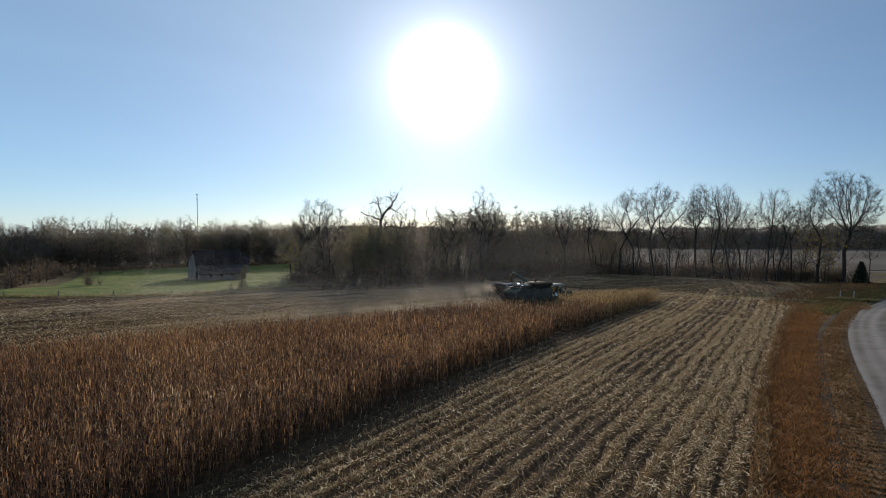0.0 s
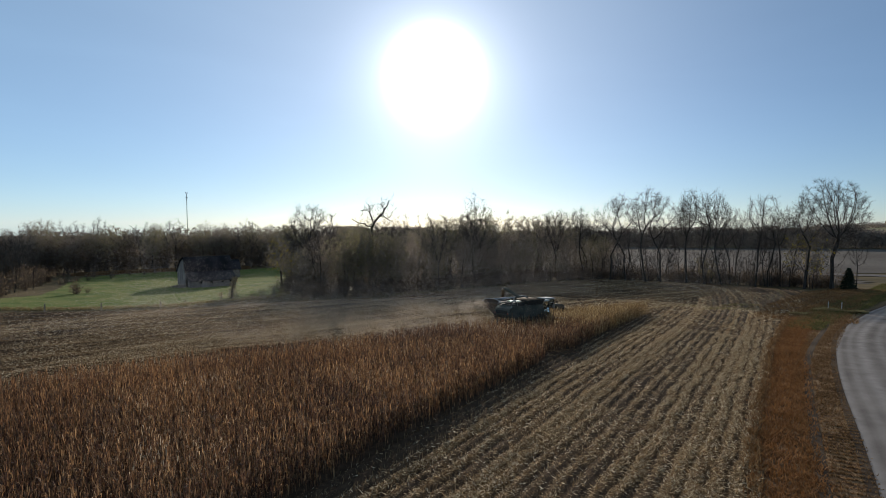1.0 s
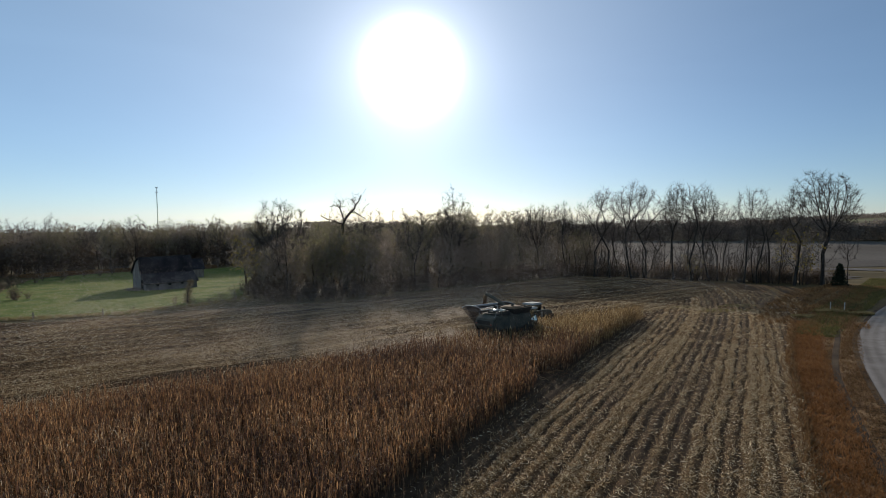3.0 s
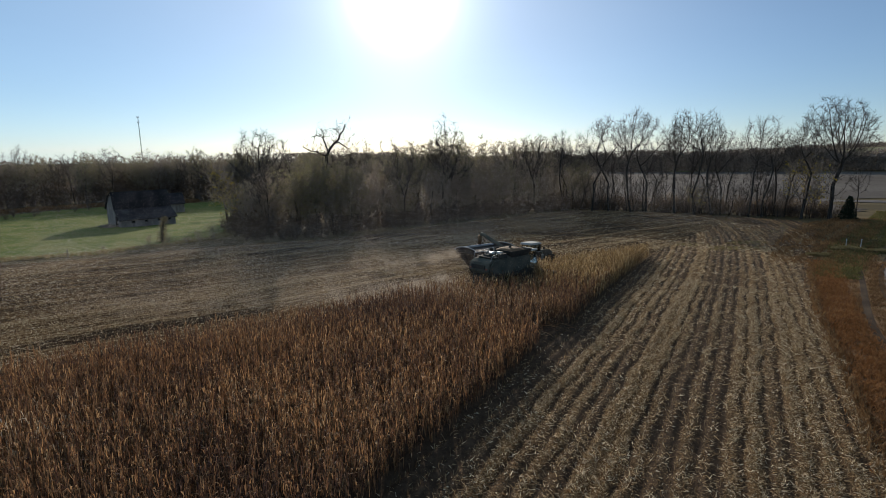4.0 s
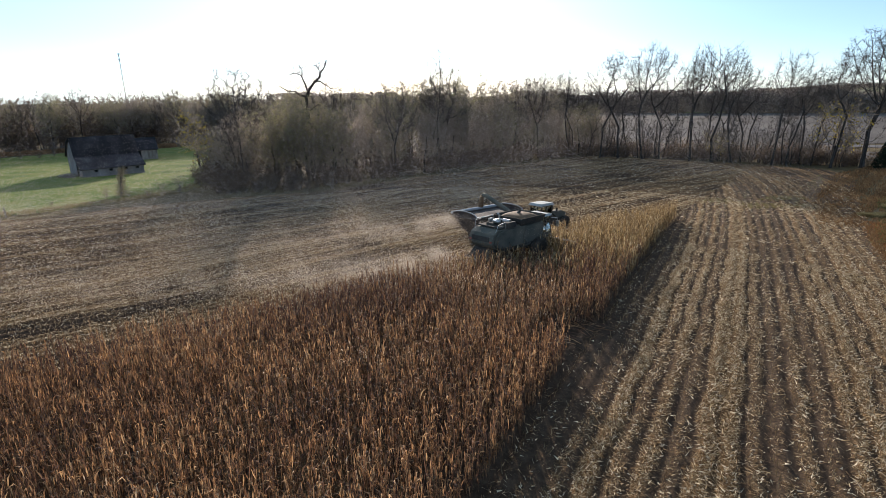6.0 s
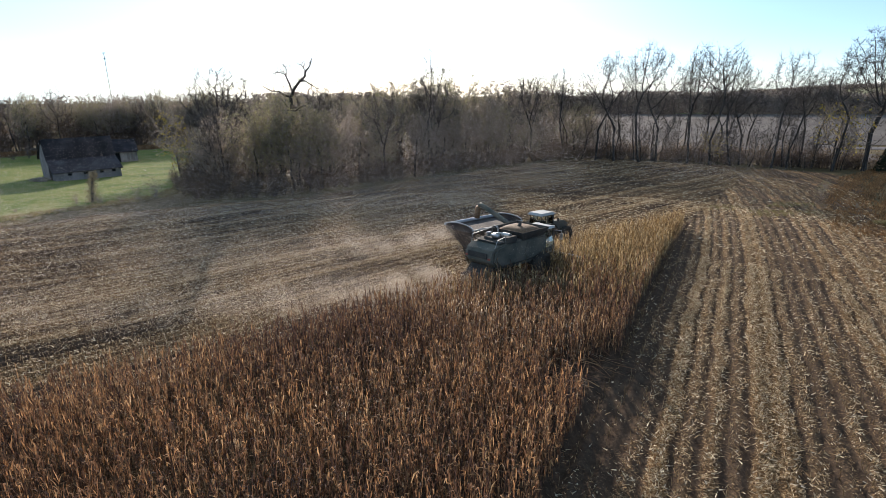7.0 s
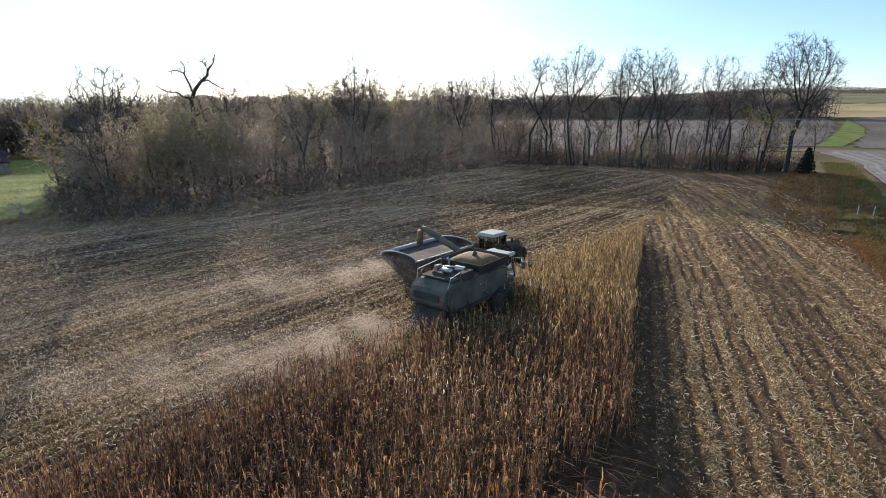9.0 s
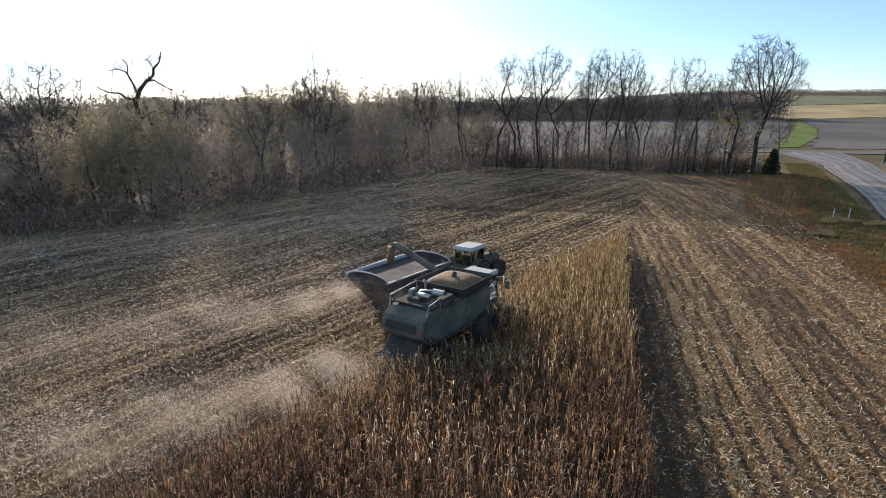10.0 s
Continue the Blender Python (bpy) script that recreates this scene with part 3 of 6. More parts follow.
def build_stubble():
    """Cut stalks left standing in their rows, each a pair of crossed slips."""
    R = np.random.RandomState(17)
    V, Q, base = [], [], 0
    for head, right in ((HEAD_R, True), (HEAD_L, False)):
        c, sn = math.cos(head), math.sin(head)
        a, b = np.meshgrid(np.arange(-20, 120, 0.2), np.arange(-80, 60, ROW) if right else np.arange(-110, 20, ROW))
        a, b = a.ravel() + R.normal(0, 0.05, a.size), b.ravel() + R.normal(0, 0.05, a.size)
        x, y = a * sn + b * c, a * c - b * sn
        d = np.hypot(x - np.clip(x, 0, 3), y - np.clip(y, 0, 38))
        ok = inside(x, y, FIELD) & ~inside(x, y, CORN) & (right_of_corn(x, y) == right) & (d < 48) & (y > 6) & (R.rand(a.size) < 0.8)
        x, y = x[ok], y[ok]
        n = len(x)
        z, h = ground_z(x, y) + 0.03, R.uniform(0.12, 0.34, n)
        lx, ly = R.normal(0, 0.06, n), R.normal(0, 0.06, n)
        for turn in (0.3, 1.87):
            wx, wy = 0.012 * math.cos(turn), 0.012 * math.sin(turn)
            P = np.stack([np.c_[x - wx, y - wy, z], np.c_[x + wx, y + wy, z], np.c_[x + lx + wx, y + ly + wy, z + h], np.c_[x + lx - wx, y + ly - wy, z + h]], 1)
            V.append(P.reshape(-1, 3))
            Q.append(np.arange(n * 4).reshape(n, 4) + base)
            base += n * 4
    me = mesh_np("corn_stubble", np.concatenate(V), np.concatenate(Q), mat=M_STUBBLE)
    tagged(new("corn_stubble", me), "short cut corn stalks standing in rows", "stubble", kind="stuff")


def corn_plant(R):
    """One dry plant: thin stalk, drooping leaves, a hanging ear and a tassel; quads only."""
    V, Q = [], []
    h = R.uniform(1.55, 2.05)
    lean = R.normal(0, 0.09, 2)

    def axis(t):
        return np.array([lean[0] * t * t * h, lean[1] * t * t * h, h * t])

    def band(pts, wid, ang):
        s = np.array([-math.sin(ang), math.cos(ang), 0])
        b = len(V)
        for p, w in zip(pts, wid):
            V.append(p - s * w / 2)
            V.append(p + s * w / 2)
        for k in range(len(pts) - 1):
            Q.append((b + 2 * k, b + 2 * k + 1, b + 2 * k + 3, b + 2 * k + 2))

    band([axis(0), axis(0.97)], [0.018, 0.009], 6.28 * R.rand())
    count = R.randint(12, 16)
    for k in range(count):
        t = 0.2 + 0.76 * k / (count - 1) + R.uniform(-0.03, 0.03)
        a = (k % 2) * math.pi + R.normal(0, 0.8)
        o = axis(t)
        out = np.array([math.cos(a), math.sin(a), 0])
        up = np.array([0, 0, 1.0])
        if t > 0.55 and R.rand() < 0.55:
            L = R.uniform(0.2, 0.42)
            lean_out, curl = R.uniform(0.12, 0.5), R.uniform(-0.1, 0.6)
            pts = [o, o + out * L * lean_out * 0.5 + up * L * 0.55, o + out * L * (lean_out + curl * 0.6) + up * L * (1.0 - curl)]
            wid = [0.02, 0.037, 0.005]
        else:
            L = R.uniform(0.25, 0.5)
            reach = R.uniform(0.12, 0.3)
            pts = [o, o + out * L * reach + up * L * R.uniform(0.02, 0.2), o + out * L * reach * R.uniform(1.0, 1.5) - up * L * R.uniform(0.4, 0.85)]
            wid = [0.024, 0.045, 0.006]
        band(pts, wid, a + R.uniform(-0.7, 0.7))
    if R.rand() < 0.85:
        a, o = R.uniform(0, 6.28), axis(R.uniform(0.42, 0.55))
        d = np.array([math.cos(a) * 0.1, math.sin(a) * 0.1, -0.22])
        band([o, o + d * 0.5, o + d], [0.03, 0.065, 0.03], a + 0.8)
    a, o = R.uniform(0, 6.28), axis(0.95)
    band([o, o + np.array([math.cos(a) * 0.05, math.sin(a) * 0.05, 0.22])], [0.014, 0.008], a)
    return np.array(V), np.array(Q)


def build_corn():
    R = np.random.RandomState(21)
    kinds = [corn_plant(R) for _ in range(24)]
    c, s = math.cos(HEAD_R), math.sin(HEAD_R)
    a, b = np.meshgrid(np.arange(-60, 110, 0.096), np.arange(-60, 30, ROW))
    a, b = a.ravel(), b.ravel()
    a = a + R.normal(0, 0.05, a.size)
    b = b + R.normal(0, 0.24, a.size)
    x, y = a * s + b * c, a * c - b * s
    ok = inside(x, y, CORN) & (y > 4) & (x > -40) & (x > -14 - 0.62 * y) & (R.rand(a.size) < 0.93)
    ok &= (y > 9) | (x > -12)
    ok &= ~inside(x, y, FLATTENED)
    x, y = x[ok], y[ok]
    gold = smooth_step(50, 64, y + 0.25 * x - 3) > R.rand(len(x))
    blotch = 0.55 + 0.4 * np.sin(x * 0.31 + 2 * np.sin(y * 0.21)) * np.sin(y * 0.27 + 0.1 * x) + 0.15 * np.sin(x * 0.9 + y * 0.5)
    rust = ~gold & (smooth_step(50, 42, y) * (0.3 + 0.7 * smooth_step(20, 36, y)) * np.clip(blotch + 0.2, 0, 1) > R.rand(len(x)))
    for name, label, mat, sel in (("standing_corn", "standing dry dull brown corn in the field", M_CORN, ~gold & ~rust), ("rust_corn", "standing dry rust-coloured corn in the field", M_RUST_CORN, rust), ("golden_corn", "standing golden dry corn at the end of the strip", M_GOLD_CORN, gold)):
        corn_block(R, kinds, x[sel], y[sel], name, label, mat)


def corn_block(R, kinds, x, y, name, label, mat):
    pick = R.randint(0, len(kinds), len(x))
    VV, QQ, base = [], [], 0
    for k, (V, Q) in enumerate(kinds):
        xs, ys = x[pick == k], y[pick == k]
        n = len(xs)
        th, sc = R.uniform(0, 6.28, n), R.uniform(0.88, 1.1, n)
        C, S = np.cos(th), np.sin(th)
        W = np.empty((n, len(V), 3), np.float32)
        W[..., 0] = xs[:, None] + sc[:, None] * (C[:, None] * V[None, :, 0] - S[:, None] * V[None, :, 1])
        W[..., 1] = ys[:, None] + sc[:, None] * (S[:, None] * V[None, :, 0] + C[:, None] * V[None, :, 1])
        W[..., 2] = ground_z(xs, ys)[:, None] + 0.03 + sc[:, None] * V[None, :, 2]
        VV.append(W.reshape(-1, 3))
        QQ.append((Q[None] + (np.arange(n) * len(V))[:, None, None]).reshape(-1, 4) + base)
        base += n * len(V)
    me = mesh_np(name, np.concatenate(VV), np.concatenate(QQ), mat=mat)
    tagged(new(name, me), label, "corn crop", kind="stuff")


def build_lodged():
    """Stalks lying flat where the stand is broken down."""
    R = np.random.RandomState(29)
    x, y = R.uniform(7, 13, 420), R.uniform(44, 49, 420)
    ok = inside(x, y, FLATTENED)
    x, y = x[ok], y[ok]
    n = len(x)
    me = strips_mesh("lodged_corn", np.c_[x, y, ground_z(x, y) + R.uniform(0.08, 0.45, n)], R.normal(2.3, 0.35, n), R.uniform(0.4, 1.2, n), R.uniform(0.015, 0.035, n), R.uniform(-0.1, 0.25, n), R.uniform(0, 0.2, n), M_CORN, 1, R.uniform(-1, 1, n))
    tagged(new("lodged_corn", me), "broken corn stalks lying flat beside the stand", "corn crop", kind="stuff")


build_residue()
build_stubble()
build_corn()
build_lodged()


# ---- trees ----
def tubes(segs, sides=4):
    """Tapered pipes from rows of x0 y0 z0 r0 x1 y1 z1 r1."""
    S = np.asarray(segs, float)
    p0, r0, p1, r1 = S[:, 0:3], S[:, 3], S[:, 4:7], S[:, 7]
    d = p1 - p0
    d /= np.linalg.norm(d, axis=1)[:, None] + 1e-9
    ref = np.where(np.abs(d[:, 2:3]) < 0.9, np.array([[0, 0, 1.0]]), np.array([[1.0, 0, 0]]))
    u = np.cross(d, ref)
    u /= np.linalg.norm(u, axis=1)[:, None]
    w = np.cross(d, u)
    V = np.zeros((len(S), 2, sides, 3))
    for k in range(sides):
        a = 2 * math.pi * k / sides
        o = u * math.cos(a) + w * math.sin(a)
        V[:, 0, k] = p0 + o * r0[:, None]
        V[:, 1, k] = p1 + o * r1[:, None]
    i = np.arange(len(S) * 2 * sides).reshape(len(S), 2, sides)
    q = np.stack([i[:, 0], np.roll(i[:, 0], -1, 1), np.roll(i[:, 1], -1, 1), i[:, 1]], -1).reshape(-1, 4)
    return V.reshape(-1, 3), q


def twigs(R, segs):
    """The thinnest shoots, each a narrow tapering blade."""
    S = np.asarray(segs, float)
    d = S[:, 4:7] - S[:, 0:3]
    u = np.cross(d, R.normal(0, 1, d.shape))
    u /= np.linalg.norm(u, axis=1)[:, None] + 1e-9
    a, b = u * S[:, 3:4], u * S[:, 7:8]
    V = np.stack([S[:, 0:3] - a, S[:, 0:3] + a, S[:, 4:7] + b, S[:, 4:7] - b], 1).reshape(-1, 3)
    return V, np.arange(len(V)).reshape(-1, 4)


def grow(R, height, trunk, blobs, points, step=0.55, kill=1.0, reach=5.0, jitter=0.13, lift=0.12, tip=0.026, power=2.15, lean=0.0):
    """A limb skeleton that fills crown volumes: branches grow towards scattered points until each is reached.
    blobs: x, y, z, half width, half height in parts of the height. Gives rows for tubes() with the radius, and the twig ends."""
    A = []
    while len(A) < points:
        bx, by, bz, bw, bh = blobs[R.randint(len(blobs))]
        v = R.normal(0, 1, 3)
        v = v / np.linalg.norm(v) * R.rand() ** 0.42
        A.append(((bx + v[0] * bw) * height, (by + v[1] * bw) * height, (bz + v[2] * bh) * height))
    A = np.array(A)
    P, up = [np.array([0.0, 0.0, -0.3])], [-1]
    d = np.array([lean, 0.0, 1.0])
    while P[-1][2] < trunk * height:
        d = d + R.normal(0, 0.035, 3)
        d[2] = max(d[2], 0.85)
        d /= np.linalg.norm(d)
        P.append(P[-1] + d * step * 1.6)
        up.append(len(P) - 2)
    P = np.array(P)
    up = list(up)
    D = np.linalg.norm(A[:, None] - P[None], axis=2)
    near, nd = D.argmin(1), D.min(1)
    for _ in range(90):
        live = nd < reach
        if not live.any():
            reach *= 1.5
            if reach > 60:
                break
            continue
        k = near[live]
        v = (A[live] - P[k]) / nd[live][:, None]
        acc = np.zeros((len(P), 3))
        np.add.at(acc, k, v)
        grown = np.unique(k)
        g = acc[grown]
        g /= np.linalg.norm(g, axis=1)[:, None] + 1e-9
        g = g + R.normal(0, jitter, g.shape) + np.array([0, 0, lift])
        g /= np.linalg.norm(g, axis=1)[:, None]
        N = P[grown] + g * step
        free = np.array([((P - v) ** 2).sum(1).min() for v in N]) > (0.5 * step) ** 2
        if not free.any():
            break
        N, grown = N[free], grown[free]
        base = len(P)
        P = np.concatenate([P, N])
        up += list(grown)
        D = np.linalg.norm(A[:, None] - N[None], axis=2)
        m, md = D.argmin(1), D.min(1)
        closer = md < nd
        near, nd = np.where(closer, m + base, near), np.where(closer, md, nd)
        keep = nd > kill
        A, near, nd = A[keep], near[keep], nd[keep]
        if not len(A):
            break
    up = np.array(up)
    load = np.zeros(len(P))
    kids = np.bincount(up[1:], minlength=len(P))
    for i in range(len(P) - 1, 0, -1):
        if kids[i] == 0:
            load[i] += tip ** power
        load[up[i]] += load[i]
    r = load ** (1 / power)
    i = np.arange(1, len(P))
    flare = 1 + 0.5 * np.exp(-np.maximum(P[:, 2], 0) / 0.6)
    S = np.c_[P[up[i]], np.minimum(r[up[i]], r[i] * 1.6) * flare[up[i]], P[i], r[i] * flare[i], r[i]]
    return S, P[kids == 0], P[(r < 0.06) & (P[:, 2] > trunk * height)]


def shoots(R, nodes, per, length, r):
    """Fine twigs sprouting outwards and upwards from the thin branches."""
    n = len(nodes) * per
    p = np.repeat(nodes, per, 0)
    d = R.normal(0, 0.75, (n, 3)) + np.c_[p[:, :2] * 0.05, np.full(n, 0.55)]
    d /= np.linalg.norm(d, axis=1)[:, None]
    L = R.uniform(0.4, 1.0, (n, 1)) * length
    return np.c_[p, np.full(n, r), p + d * L, np.full(n, r * 0.4)]


def leaf_cloud(R, ends, per, spread, size):
    """Small uneven leaf clumps round the twig ends, as bent quads."""
    n = len(ends) * per
    p = np.repeat(ends, per, 0) + R.normal(0, spread, (n, 3))
    a = R.normal(0, 1, (n, 3))
    a /= np.linalg.norm(a, axis=1)[:, None]
    b = np.cross(a, R.normal(0, 1, (n, 3)))
    b /= np.linalg.norm(b, axis=1)[:, None]
    s = R.uniform(0.5, 1.3, (n, 1)) * size
    V = np.stack([p - a * s, p + b * s * 0.55, p + a * s * 0.9, p - b * s * 0.45], 1).reshape(-1, 3)
    return V, np.arange(n * 4).reshape(n, 4)


def make_tree(name, seed, height, label, trunk, blobs, points, leaf=None, per=2, leaf_size=0.2, twig=None, leaf_spread=0.4, shoot=4, shoot_len=1.35, shoot_r=0.027, **kw):
    R = np.random.RandomState(seed)
    S, ends, thin = grow(R, height, trunk, blobs, points, **kw)
    thick = S[:, 8] > 0.1
    root = new(name)
    V, q = tubes(S[thick], 6)
    t = new("trunk", mesh_np("trunk", V, q, mat=M_BARK, smooth=True))
    t.parent = root
    fine = S[:, 8] < 0.045
    V, q = tubes(S[~thick & ~fine], 3)
    W = S[fine][:, :8]
    if shoot:
        W = np.concatenate([W, shoots(R, thin, shoot, shoot_len, shoot_r)])
    V2, q2 = twigs(R, W)
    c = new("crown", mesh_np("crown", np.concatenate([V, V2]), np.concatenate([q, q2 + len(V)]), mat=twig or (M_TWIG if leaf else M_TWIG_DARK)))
    c.parent = root
    if leaf:
        V, q = leaf_cloud(R, thin, per, leaf_spread, leaf_size)
        f = new("foliage", mesh_np("foliage", V, q, mat=leaf))
        f.parent = root
    return tagged(root, label, "tree")


def make_shrub(seed, height, leaf):
    """A clump of thin stems with side shoots and few leaves, in one mesh."""
    R = np.random.RandomState(seed)
    rows = []
    for k in range(9):
        a, lean = R.uniform(0, 6.28), R.uniform(0.1, 0.55)
        d = np.array([math.cos(a) * lean, math.sin(a) * lean, 1.0])
        p = np.array([math.cos(a) * 0.25, math.sin(a) * 0.25, -0.1]) * R.rand()
        h = height * R.uniform(0.55, 1.0)
        for j in range(4):
            q = p + d * h / 4
            rows.append((*p, 0.04 - 0.008 * j, *q, 0.032 - 0.008 * j))
            p, d = q, d + R.normal(0, 0.16, 3)
    S = np.array(rows)
    W = np.concatenate([S, shoots(R, S[:, 4:7], 3, height * 0.4, 0.022)])
    V, q = twigs(R, W)
    V2, q2 = leaf_cloud(R, W[len(S):, 4:7], 1, height * 0.08, 0.18)
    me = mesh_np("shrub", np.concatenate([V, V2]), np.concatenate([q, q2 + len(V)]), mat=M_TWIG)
    me.materials.append(leaf)
    me.polygons.foreach_set("material_index", np.r_[np.zeros(len(q), np.int32), np.ones(len(q2), np.int32)])
    return tagged(new("shrub", me), "dense brown leafless undergrowth shrub", "shrub")


def stand(ob, x, y, turn=0, size=1.0, sink=0.0, tilt=0.0):
    ob.matrix_basis = pose(x, y, gz(x, y) - sink, 0, 0, turn) @ pose(0, 0, 0, tilt, 0, 0) @ Matrix.Scale(size, 4)
    return ob


def again(ob, x, y, turn=0, size=1.0, sink=0.0, group="", tilt=0.0):
    o = copy_thing(ob, Matrix.Identity(4))
    stand(o, x, y, turn, size, sink, tilt)
    return tagged(o, group=group)


T = random.Random(5)
BARE = "tall leafless creek-side tree with a dark trunk"
ROUND = [(0, 0, 0.68, 0.26, 0.32)]
FORKED = [(-0.12, 0.03, 0.68, 0.2, 0.3), (0.14, -0.04, 0.66, 0.18, 0.28)]
FAN = [(0, 0.02, 0.78, 0.28, 0.2), (-0.1, 0, 0.58, 0.16, 0.2), (0.12, 0, 0.55, 0.14, 0.2)]
SLIM = [(0, 0, 0.66, 0.17, 0.34)]
bare = [make_tree("bare_tree", 100 + k, 20, BARE, tr, bl, n, jitter=0.08, lift=0.16, lean=ln)
        for k, (tr, bl, n, ln) in enumerate(((0.34, ROUND, 420, 0.0), (0.3, FORKED, 420, 0.06), (0.36, FAN, 400, 0.0), (0.34, SLIM, 300, 0.1), (0.28, SLIM, 280, -0.12)))]
pole = [make_tree("slim_bare_tree", 120 + k, 14, "slim leaning leafless tree with sparse branches", tr, bl, n, jitter=0.07, lift=0.2, shoot=3, shoot_r=0.022, tip=0.03, lean=ln)
        for k, (tr, bl, n, ln) in enumerate(((0.4, SLIM, 80, 0.12), (0.3, FORKED, 110, -0.1), (0.45, [(0.06, 0, 0.75, 0.12, 0.22)], 60, 0.2), (0.26, SLIM, 100, -0.2)))]
hero = [make_tree("tall_bare_tree", 170 + k, 22, BARE, tr, bl, n, shoot=5, shoot_len=1.5, shoot_r=0.02, kill=0.85, tip=0.024, power=2.05, jitter=0.06, lift=0.2, lean=ln)
        for k, (tr, bl, n, ln) in enumerate((
            (0.34, [(-0.05, 0, 0.82, 0.15, 0.17), (0.13, 0.03, 0.72, 0.13, 0.19), (-0.13, -0.03, 0.62, 0.08, 0.13)], 900, 0.05),
            (0.3, [(0.03, 0, 0.84, 0.13, 0.16), (-0.15, 0.02, 0.72, 0.11, 0.17), (0.16, 0, 0.6, 0.09, 0.14)], 850, 0.1),
            (0.38, [(0, 0, 0.76, 0.19, 0.24), (0.12, 0.05, 0.58, 0.08, 0.12)], 800, -0.05),
            (0.2, [(-0.12, 0, 0.8, 0.12, 0.19), (0.1, 0.04, 0.84, 0.12, 0.16), (0.2, 0, 0.62, 0.07, 0.12)], 850, -0.08),
            (0.42, [(0.05, 0, 0.8, 0.14, 0.2), (-0.06, -0.06, 0.66, 0.12, 0.14)], 600, 0.16)))]
big_tree = make_tree("great_bare_tree", 137, 25, "large spreading leafless tree above the road bend", 0.26,
                     [(-0.14, 0, 0.7, 0.2, 0.26), (0.14, 0, 0.74, 0.2, 0.24), (0, 0.06, 0.66, 0.22, 0.24), (-0.24, 0, 0.52, 0.1, 0.14)], 1700, shoot=5, shoot_len=1.4, shoot_r=0.02, kill=0.8, tip=0.025, power=2.05, jitter=0.06, lift=0.14)


def make_snag():
    """A dead tree: a tall trunk and a few thick crooked limbs with broken side branches."""
    R = np.random.RandomState(143)
    root = tagged(new("dead_tree"), "old dead tree with thick crooked limbs above the thicket", "tree")
    f = 14.2
    limbs = (
        ([(0, -0.3), (0.15, 5), (-0.1, 10), (0, f)], 0.36, 0.28),
        ([(0, f), (0.5, f + 1.0), (1.35, f + 2.2), (2.3, f + 2.9), (2.5, f + 3.7), (3.3, f + 4.5), (3.6, f + 5.7)], 0.3, 0.06),
        ([(1.35, f + 2.2), (2.4, f + 2.3), (3.3, f + 1.6), (4.6, f + 0.9)], 0.15, 0.04),
        ([(0, f), (-1.1, f + 0.1), (-2.0, f + 0.7), (-3.2, f + 0.8), (-4.6, f + 1.6)], 0.2, 0.04),
        ([(0.2, f + 0.6), (-0.2, f + 2.0), (-0.6, f + 3.2), (-1.6, f + 3.6), (-2.8, f + 3.4)], 0.15, 0.04),
        ([(-0.6, f + 3.2), (-0.5, f + 4.0), (-0.9, f + 4.8)], 0.08, 0.03),
        ([(2.5, f + 3.7), (2.0, f + 4.6), (1.2, f + 5.0)], 0.08, 0.03),
        ([(0, f - 2.5), (1.6, f - 1.4), (3.0, f - 1.6)], 0.14, 0.04))
    S, nodes = [], []
    for pts, r0, r1 in limbs:
        p = [np.array((x, R.normal(0, 0.25) if k else 0.0, z)) for k, (x, z) in enumerate(pts)]
        n = len(p) - 1
        for k in range(n):
            ra, rb = r0 + (r1 - r0) * k / n, r0 + (r1 - r0) * (k + 1) / n
            S.append((*p[k], ra, *p[k + 1], rb))
            if r0 < 0.35:
                nodes += [p[k] + (p[k + 1] - p[k]) * u for u in R.rand(2)]
    V, q = tubes(S, 7)
    o = new("trunk", mesh_np("trunk", V, q, mat=M_BARK, smooth=True))
    o.parent = root
    W = shoots(R, np.array(nodes), 4, 2.0, 0.042)
    W = np.concatenate([W, shoots(R, W[:, 4:7], 2, 1.0, 0.03)])
    V, q = twigs(R, W)
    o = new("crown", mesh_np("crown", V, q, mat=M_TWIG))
    o.parent = root
    return root


snag = make_snag()
round_tree = make_tree("round_bare_tree", 151, 16, "leafless tree with a wide round crown", 0.32, [(0, 0, 0.66, 0.36, 0.33)], 800, shoot=4, kill=0.8)
poplar = make_tree("poplar", 161, 20, "slim poplar still holding pale leaves", 0.3, [(0, 0, 0.62, 0.1, 0.36)], 150, leaf=M_LEAF_OLIVE, per=9, leaf_size=0.2)
LEAFY = "creek-side tree with thin dull autumn leaves"
BUSHY = [(0, 0, 0.58, 0.3, 0.4)]
BROAD = [(-0.14, 0, 0.55, 0.24, 0.36), (0.14, 0.05, 0.62, 0.24, 0.34)]
thick = [make_tree("leafy_tree", 200 + k, h, LEAFY, tr, bl, 360, leaf=m, per=pr, leaf_size=0.14, shoot=3, kill=0.8)
         for k, (h, tr, bl, m, pr) in enumerate(((15, 0.16, BUSHY, M_LEAF_OLIVE, 8), (13, 0.14, BROAD, M_LEAF_BROWN, 7), (14.5, 0.18, BROAD, M_LEAF_OLIVE, 6), (12, 0.12, BUSHY, M_LEAF_BROWN, 6), (15, 0.2, BUSHY, M_LEAF_BROWN, 4)))]
yellow = make_tree("yellow_tree", 231, 8, "small tree with lingering yellow leaves", 0.14, BROAD, 130, leaf=M_LEAF_YELLOW, per=4, leaf_size=0.14, step=0.4, kill=0.7)
shrub = [make_shrub(300 + k, h, m) for k, (h, m) in enumerate(((3.2, M_BRUSH), (2.4, M_BRUSH), (4.0, M_LEAF_OLIVE)))]
placed = set()


